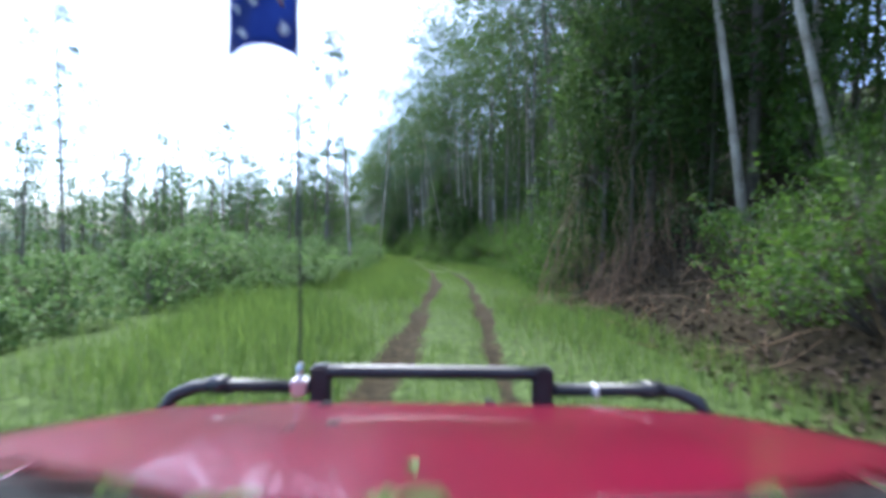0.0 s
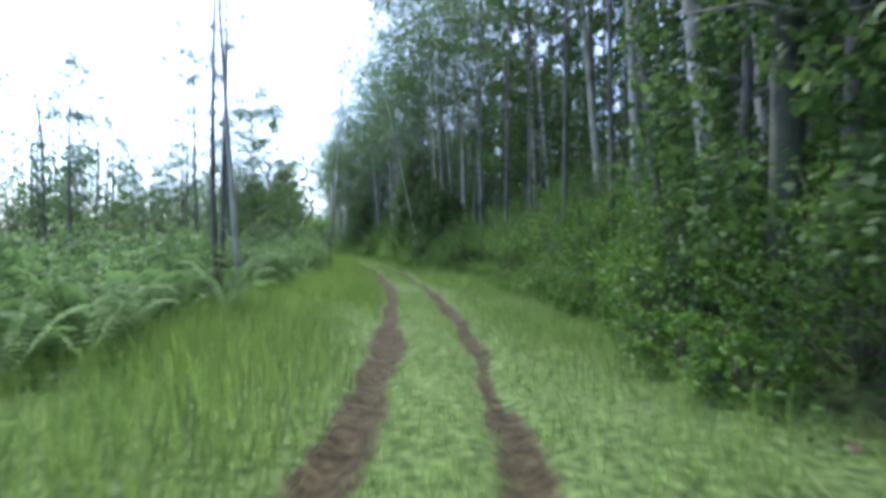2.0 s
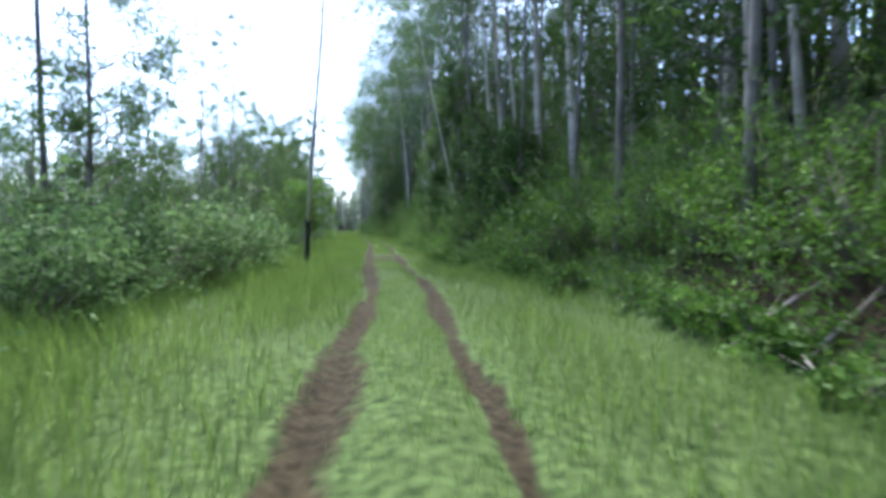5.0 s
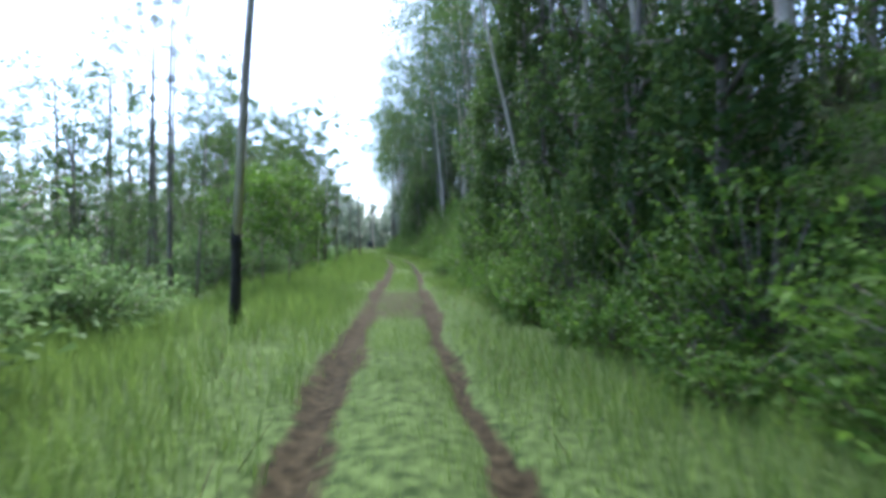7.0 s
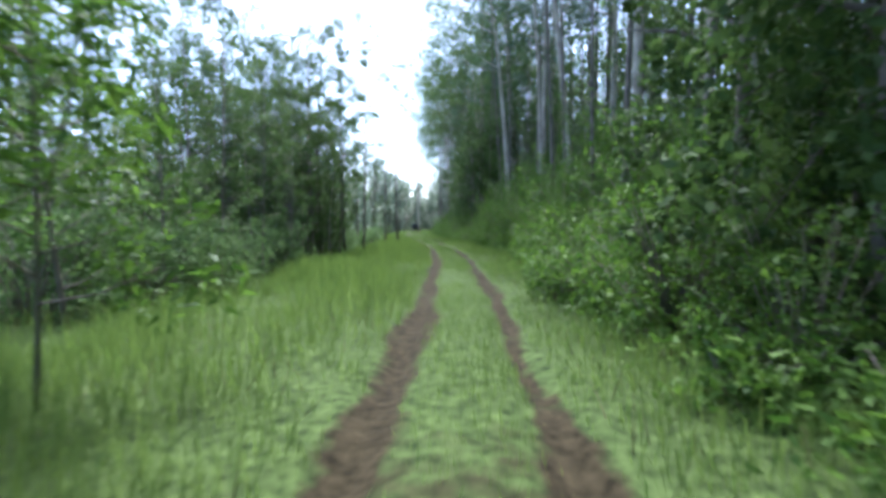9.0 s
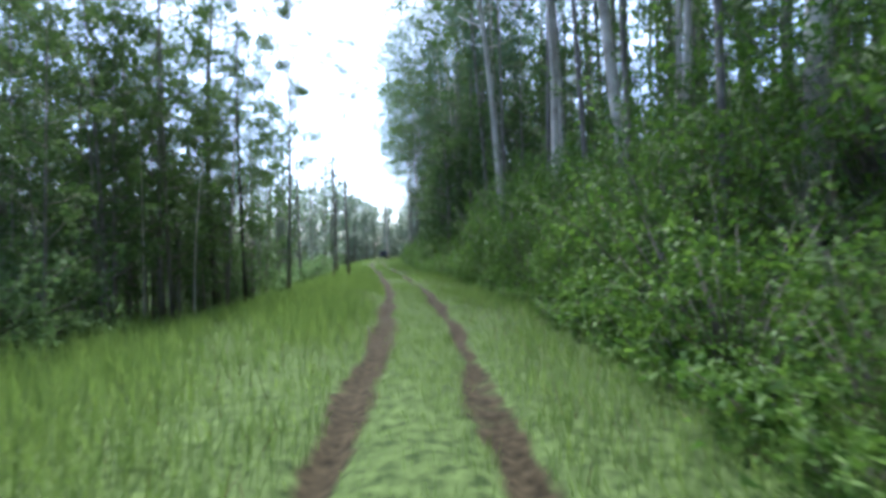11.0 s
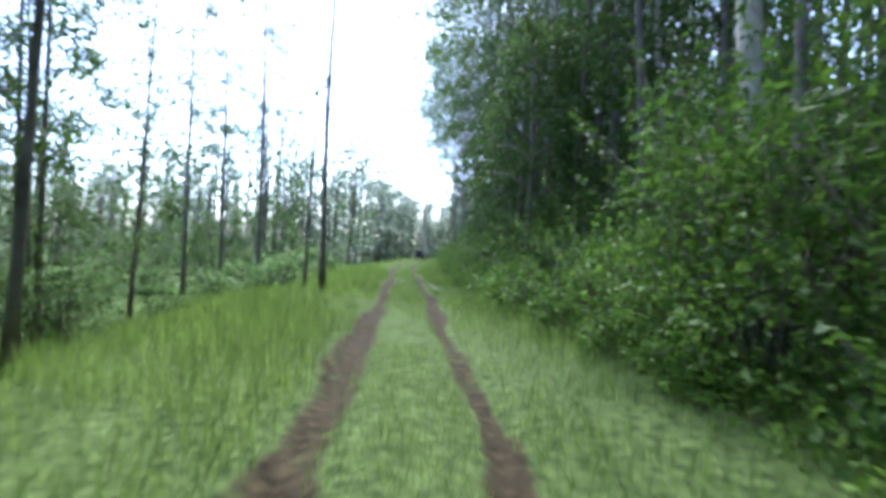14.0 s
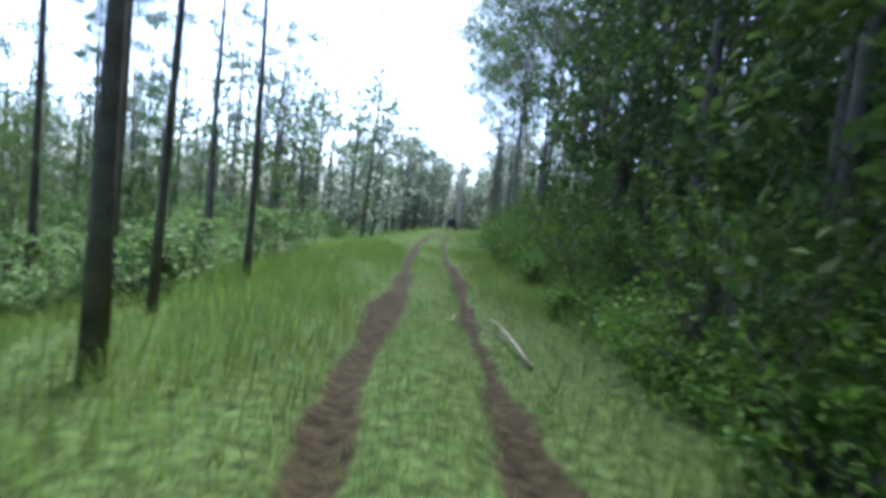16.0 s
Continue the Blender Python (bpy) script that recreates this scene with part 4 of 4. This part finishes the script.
def far_woods():
    """Distant trees, too far to count: stems and loose leafy crowns."""
    rng = np.random.default_rng(33)
    places = [(rng.uniform(-150, -42), rng.uniform(20, 330)) for _ in range(230)] + [(rng.uniform(-70, 60), rng.uniform(205, 300)) for _ in range(170)]
    places += [(rng.uniform(-60, -12), rng.uniform(140, 215)) for _ in range(120)]
    places += [(rng.uniform(19, 48), rng.uniform(-10, 190)) for _ in range(130)]
    places += [(rng.choice([-1, 1]) * rng.uniform(4.5, 22), rng.uniform(172, 215)) for _ in range(34)]
    places += [(rng.uniform(-60, 60), rng.uniform(-90, -14)) for _ in range(60)] + [(rng.uniform(30, 70), rng.uniform(-20, 200)) for _ in range(70)]
    places += [(rng.uniform(12, 26), rng.uniform(-8, 165)) for _ in range(120)]
    places += [(rng.uniform(-44, -20), rng.uniform(48, 112)) for _ in range(60)]
    places += [(rng.uniform(-18, -4.2), rng.uniform(135, 215)) for _ in range(36)] + [(rng.uniform(-24, 24), rng.uniform(222, 262)) for _ in range(44)] + [(rng.uniform(-11, 13), rng.uniform(212, 246)) for _ in range(34)]
    places += [(rng.uniform(-135, -70), rng.uniform(20, 230)) for _ in range(190)]
    runs, near, far = [], [], []
    for u, y in places:
        x, yy, z = spot(u, y)
        tall = rng.uniform(8, 17) + 6 * (u > 11) + 4 * (-60 < u < -3 and y > 140)
        runs.append(([(x, yy, z - 0.3), (x + rng.normal(0, 0.3), yy, z + tall * 0.6), (x + rng.normal(0, 0.5), yy, z + tall)], [0.16, 0.11, 0.03]))
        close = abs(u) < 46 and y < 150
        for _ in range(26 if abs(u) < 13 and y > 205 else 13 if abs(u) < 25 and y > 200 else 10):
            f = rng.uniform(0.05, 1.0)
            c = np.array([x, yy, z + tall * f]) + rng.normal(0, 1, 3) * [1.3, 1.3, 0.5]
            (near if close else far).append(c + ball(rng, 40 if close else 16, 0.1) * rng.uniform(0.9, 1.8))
    tagged(tubes_object("far_trunks", runs, BARK_GREY, sides=4), "distant grey tree trunks of the forest", "forest", kind="stuff")
    tagged(quads_object("deep_woods", leaf_tris(rng, np.concatenate(near), 0.36, 0.19, 0.3), LEAF_DARK, corners=3), "dark leafy canopy deeper in the forest", "forest", kind="stuff")
    # The far crowns carry their haze as a paler leaf colour.
    tagged(quads_object("far_woods", leaf_tris(rng, np.concatenate(far), 0.7, 0.38, 0.2), HAZED_LEAF, corners=3), "distant forest canopy on low hills, haze in its pale grey-green colour", "forest", kind="stuff")


far_woods()

# ---- the red four-wheel drive whose bonnet fills the foot of the first view ----
def bar(points, radius, sides=12):
    v, f = tube(points, [radius] * len(points), sides)
    bm = bmesh.new()
    made = [bm.verts.new(p) for p in v]
    for face in f:
        bm.faces.new([made[i] for i in face])
    return bm


def box(x0, x1, y0, y1, z0, z1, bevel=0.0, segments=2):
    bm = bmesh.new()
    bmesh.ops.create_cube(bm, size=1)
    for v in bm.verts:
        v.co = Vector(((x0 + x1) / 2 + v.co.x * (x1 - x0), (y0 + y1) / 2 + v.co.y * (y1 - y0), (z0 + z1) / 2 + v.co.z * (z1 - z0)))
    if bevel:
        bmesh.ops.bevel(bm, geom=bm.edges[:], offset=bevel, segments=segments, affect="EDGES")
    return bm


def sheet(fn, us, vs, thick=0.0):
    """A curved panel from a function of two numbers, with thickness."""
    bm = bmesh.new()
    grid = [[bm.verts.new(fn(u, v)) for u in us] for v in vs]
    for a, b in zip(grid, grid[1:]):
        for i in range(len(us) - 1):
            bm.faces.new((a[i], a[i + 1], b[i + 1], b[i]))
    if thick:
        bmesh.ops.solidify(bm, geom=bm.faces[:], thickness=thick)
    return bm


def bonnet_point(u, v):
    """u: -1 to 1 across, v: 0 at the windscreen to 1 at the nose."""
    wide = 0.84
    nose = max(0.0, v - 0.93) / 0.07
    z = 1.180 - 0.145 * v - 0.010 * v * v - 0.028 * u * u - 0.028 * nose ** 2
    z += 0.010 * (math.exp(-((abs(u) - 0.55) / 0.06) ** 2)) * (1 - v * 0.5)
    return Vector((u * wide, (0.68 + 0.32 * u * u) * (1 - v) + 1.77 * v, z))


def wheel(parent, x, y, radius=0.36, width=0.22):
    ty = bmesh.new()
    bmesh.ops.create_cone(ty, cap_ends=True, segments=28, radius1=radius, radius2=radius, depth=width)
    bmesh.ops.bevel(ty, geom=ty.edges[:], offset=0.03, segments=2, affect="EDGES")
    bmesh.ops.rotate(ty, verts=ty.verts, matrix=Matrix.Rotation(math.pi / 2, 3, "Y"))
    bmesh.ops.translate(ty, verts=ty.verts, vec=(x, y, radius - 0.06))
    w = part("wheel", ty, RUBBER, parent, "black off-road tyre")
    rm = bmesh.new()
    bmesh.ops.create_cone(rm, cap_ends=True, segments=20, radius1=radius * 0.55, radius2=radius * 0.5, depth=width + 0.02)
    bmesh.ops.rotate(rm, verts=rm.verts, matrix=Matrix.Rotation(math.pi / 2, 3, "Y"))
    bmesh.ops.translate(rm, verts=rm.verts, vec=(x, y, radius - 0.06))
    part("rim", rm, CHROME, w)


def build_red_car():
    car = tagged(new("four_wheel_drive"), "red four-wheel drive front with bull bar, aerial and small flag", "car")
    steps = [i / 24 for i in range(25)]
    across = [-1 + i / 16 for i in range(33)]
    bonnet = part("bonnet", sheet(bonnet_point, across, steps, -0.012), RED, car, "faded red bonnet with leaves and water marks", True)
    for s, name in ((-1, "wing"), (1, "wing")):
        def wing_point(u, v, s=s):
            p = bonnet_point(s, v)
            drop = 0.010 + 0.012 * u + 0.5 * max(0.0, u - 0.75) ** 2 / 0.0625 * 0.16
            return Vector((p.x + s * (0.010 + 0.22 * min(u, 0.95)), p.y - 0.30 * (1 - v), p.z - drop - 0.02 * v))
        bm = sheet(wing_point, [i / 10 for i in range(11)], steps, -0.012 * s)
        part(name, bm, RED, car, "", True)
    part("side_panel", box(-1.075, -1.045, 0.60, 1.74, 0.62, 0.93, 0.01), RED, car)
    part("side_panel", box(1.045, 1.075, 0.60, 1.74, 0.62, 0.93, 0.01), RED, car)
    part("front_panel", box(-0.95, 0.95, 1.735, 1.765, 0.55, 0.96, 0.01), RED, car)
    grille = part("grille", box(-0.60, 0.60, 1.768, 1.79, 0.64, 0.90, 0.008), BLACK_STEEL, car)
    for k in range(6):
        part("slat", box(-0.58, 0.58, 1.792, 1.805, 0.665 + 0.04 * k, 0.68 + 0.04 * k), BLACK_STEEL, grille)
    for x in (-0.76, 0.76):
        lamp = bmesh.new()
        bmesh.ops.create_cone(lamp, cap_ends=True, segments=24, radius1=0.10, radius2=0.09, depth=0.06)
        bmesh.ops.rotate(lamp, verts=lamp.verts, matrix=Matrix.Rotation(-math.pi / 2, 3, "X"))
        bmesh.ops.translate(lamp, verts=lamp.verts, vec=(x, 1.795, 0.78))
        part("headlight", lamp, CHROME, car)
    def cowl_point(u, v):
        p = bonnet_point(u, 0)
        return Vector((p.x * 1.25, p.y - 0.012 - 0.10 * v + 0.05 * abs(u), p.z - 0.012 + 0.006 * v))
    part("cowl", sheet(cowl_point, across, [0, 0.35, 0.7, 1], 0.01), RUBBER, car, "black cowl panel under the windscreen", True)
    part("chassis", box(-0.60, 0.60, 0.45, 1.85, 0.42, 0.60, 0.03), BLACK_STEEL, car)
    for x, y in ((-0.74, 1.25), (0.74, 1.25)):
        wheel(car, x, y)
    # wiper arms and blades at the foot of the windscreen
    for x0, x1, y0 in ((0.22, 0.92, 0.70), (-0.92, -0.34, 0.70)):
        arm = part("wiper", bar([(x0, y0, 1.176), ((x0 + x1) / 2, y0 + 0.02, 1.184), (x1, y0 + 0.06, 1.156)], 0.008, 8), RUBBER, car, "black wiper arm", True)
        part("blade", box(x0 + 0.05, x1 - 0.03, y0 - 0.03, y0 - 0.015, 1.152, 1.170, 0.003), RUBBER, arm)
    # bull bar
    bull = part("bull_bar", bar([(-0.425, 2.0, 0.80), (-0.425, 2.0, 1.048), (-0.40, 2.0, 1.060), (-0.30, 2.0, 1.060), (0.25, 2.0, 1.060), (0.33, 2.0, 1.060), (0.355, 2.0, 1.048), (0.355, 2.0, 0.80)], 0.025), BLACK_STEEL, car, "black tubular steel bull bar", True)
    for x in (-0.425, 0.355):
        part("post", box(x - 0.036, x + 0.036, 1.972, 2.028, 0.60, 1.085, 0.012), BLACK_STEEL, bull)
    for s, x0, x1 in ((-1, -0.46, -0.80), (1, 0.39, 0.76)):
        part("side_bar", bar([(x0, 2.0, 1.002), (x1, 2.0, 1.006), (x1 + s * 0.07, 1.99, 1.000), (x1 + s * 0.13, 1.96, 0.975), (x1 + s * 0.155, 1.90, 0.90)], 0.024), BLACK_STEEL, bull, "", True)
        part("collar", bar([(x1 - s * 0.055, 2.0, 1.005), (x1 + s * 0.015, 2.0, 1.007)], 0.033), BLACK_STEEL, bull, "", True)
    part("cross_bar", box(-0.85, 0.80, 1.97, 2.03, 0.62, 0.74, 0.015), BLACK_STEEL, bull)
    part("tape", bar([(0.528, 2.0, 1.002), (0.548, 2.0, 1.002)], 0.0265), WHITE, bull, "white tape wrapped round the bar", True)
    for x in (-0.35, 0.28):
        part("mount", box(x - 0.04, x + 0.04, 1.76, 1.99, 0.62, 0.70, 0.01), BLACK_STEEL, bull)
    # aerial with its flag
    part("clamp", box(-0.527, -0.472, 1.965, 2.035, 0.975, 1.035, 0.008), CHROME, car, "bright metal aerial clamp")
    aerial = part("aerial", bar([(-0.50, 2.0, 1.02), (-0.50, 2.0, 1.09), (-0.505, 2.0, 1.5), (-0.515, 2.0, 2.0), (-0.53, 2.0, 2.46)], 0.0045, 8), BLACK_STEEL, car, "thin black whip aerial", True)
    part("spring", bar([(-0.50, 2.0, 1.03), (-0.50, 2.0, 1.085)], 0.011, 10), CHROME, aerial, "", True)

    def flag_point(u, v):
        return Vector((-0.527 - 0.25 * u, 2.0 + 0.03 * math.sin(u * 7 + v * 2), 2.17 + 0.02 * v + 0.28 * v + 0.03 * math.sin(u * 5) + 0.03 * u))
    flag = part("flag", sheet(flag_point, [i / 14 for i in range(15)], [i / 8 for i in range(9)], 0.002), FLAG_BLUE, aerial, "dark blue flag with white stars", True)

    def patch(u0, u1, v0, v1, mat, name, off):
        fn = lambda u, v: flag_point(u0 + (u1 - u0) * u, v0 + (v1 - v0) * v) + Vector((0, off, 0))
        part(name, sheet(fn, [0, 0.25, 0.5, 0.75, 1], [0, 0.5, 1], 0.001), mat, flag)
    for side in (-1, 1):
        patch(0.0, 0.46, 0.70, 0.80, FLAG_WHITE, "white_stripe", 0.004 * side)
        patch(0.0, 0.46, 0.73, 0.77, FLAG_RED, "red_stripe", 0.006 * side)
        patch(0.20, 0.28, 0.5, 1.0, FLAG_WHITE, "white_stripe", 0.005 * side)
        patch(0.225, 0.255, 0.5, 1.0, FLAG_RED, "red_stripe", 0.007 * side)
        for u, v, r in ((0.22, 0.24, 0.05), (0.72, 0.78, 0.03), (0.72, 0.2, 0.03), (0.58, 0.52, 0.03), (0.86, 0.58, 0.03)):
            star = bmesh.new()
            c = flag_point(u, v) + Vector((0, 0.004 * side, 0))
            ring = []
            for k in range(14):
                a, rr = math.pi * k / 7, r * (0.5 if k % 2 else 1.0) * 0.6
                ring.append(star.verts.new(c + Vector((math.sin(a) * rr, 0, math.cos(a) * rr))))
            star.faces.new(ring)
            part("star", star, FLAG_WHITE, flag)
    # washer jets, rubber stops and a badge stub on the bonnet
    for x, y in ((-0.375, 0.80), (-0.375, 0.84), (-0.245, 1.30), (-0.33, 1.23), (-0.33, 1.62), (0.145, 1.70), (0.36, 0.83)):
        v = (y - 0.60) / 1.17
        z = bonnet_point(x / 0.84, v).z
        part("bonnet_stop", box(x - 0.016, x + 0.016, y - 0.011, y + 0.011, z - 0.004, z + 0.012, 0.004), RUBBER, bonnet)
    # the car's floor of reference: it stands in the wheel ruts
    car.matrix_basis = pose(0, 0, 0, 0, 0, 0.8)
    return car


build_red_car()


def fallen_leaf(x, y, turn, length, words):
    """A gum leaf with a stalk, lying on the bonnet."""
    v = (y - 0.60) / 1.17
    bm = bmesh.new()
    for s in (-1, 1):
        rib = [Vector((length * (f - 0.5), 0, 0.004 * math.sin(3 * f))) for f in (0, 0.25, 0.5, 0.75, 1)]
        edge = [Vector((length * (f - 0.5), s * length * 0.22 * math.sin(math.pi * f) ** 0.8, 0.012)) for f in (0.25, 0.5, 0.75)]
        a = [bm.verts.new(p) for p in rib]
        b = [bm.verts.new(p) for p in edge]
        for face in ((a[0], a[1], b[0]), (a[1], a[2], b[1], b[0]), (a[2], a[3], b[2], b[1]), (a[3], a[4], b[2])):
            bm.faces.new(face if s < 0 else face[::-1])
    bmesh.ops.remove_doubles(bm, verts=bm.verts, dist=1e-5)
    ob = part("fallen_leaf", bm, LEAF_FERN, None, words)
    tagged(ob, words, "leaf", "leaves on the bonnet")
    ob.matrix_basis = pose(x, y, bonnet_point(x / 0.84, v).z + 0.008, 8, 4, turn)


for x, y, a, ln in ((-0.060, 0.89, 110, 0.060), (-0.075, 0.72, 80, 0.075), (-0.03, 0.72, 15, 0.09), (-0.10, 0.70, 120, 0.06), (-0.27, 0.71, 170, 0.08), (-0.31, 0.69, 30, 0.07), (-0.50, 0.93, 60, 0.045)):
    fallen_leaf(x, y, a, ln, "pale green fallen leaf lying on red paint")


# ---- the dark blue car further along the track ----
def build_blue_car():
    car = tagged(new("car"), "small dark blue four-wheel drive seen from behind on the track", "car")
    part("body", box(-0.80, 0.80, -1.8, 1.8, 0.45, 1.05, 0.08), CAR_BLUE, car)
    cabin = box(-0.72, 0.72, -1.75, 0.5, 1.0, 1.68, 0.09)
    for v in cabin.verts:
        if v.co.z > 1.4:
            v.co.x *= 0.9
            v.co.y = v.co.y * 0.94 - 0.02
    part("cabin", cabin, CAR_BLUE, car)
    part("rear_window", box(-0.55, 0.55, -1.79, -1.74, 1.13, 1.52, 0.02), GLASS_DARK, car)
    for s in (-1, 1):
        part("side_window", box(s * 0.70 - 0.02, s * 0.70 + 0.02, -1.5, 0.3, 1.13, 1.5, 0.02), GLASS_DARK, car)
        part("tail_lamp", box(s * 0.68 - 0.06, s * 0.68 + 0.06, -1.83, -1.79, 0.72, 0.92, 0.01), LAMP_RED, car)
    part("bumper", box(-0.80, 0.80, -1.92, -1.78, 0.45, 0.60, 0.03), BLACK_STEEL, car)
    spare = bmesh.new()
    bmesh.ops.create_cone(spare, cap_ends=True, segments=24, radius1=0.34, radius2=0.34, depth=0.2)
    bmesh.ops.rotate(spare, verts=spare.verts, matrix=Matrix.Rotation(math.pi / 2, 3, "X"))
    bmesh.ops.translate(spare, verts=spare.verts, vec=(0.1, -1.95, 1.0))
    part("spare_wheel", spare, RUBBER, car)
    for x, y in ((-0.68, -1.1), (0.68, -1.1), (-0.68, 1.1), (0.68, 1.1)):
        wheel(car, x, y, 0.35, 0.2)
    x, y, z = spot(-0.1, 186.0)
    car.matrix_basis = pose(x, y, z, 0, 0, 12)


build_blue_car()
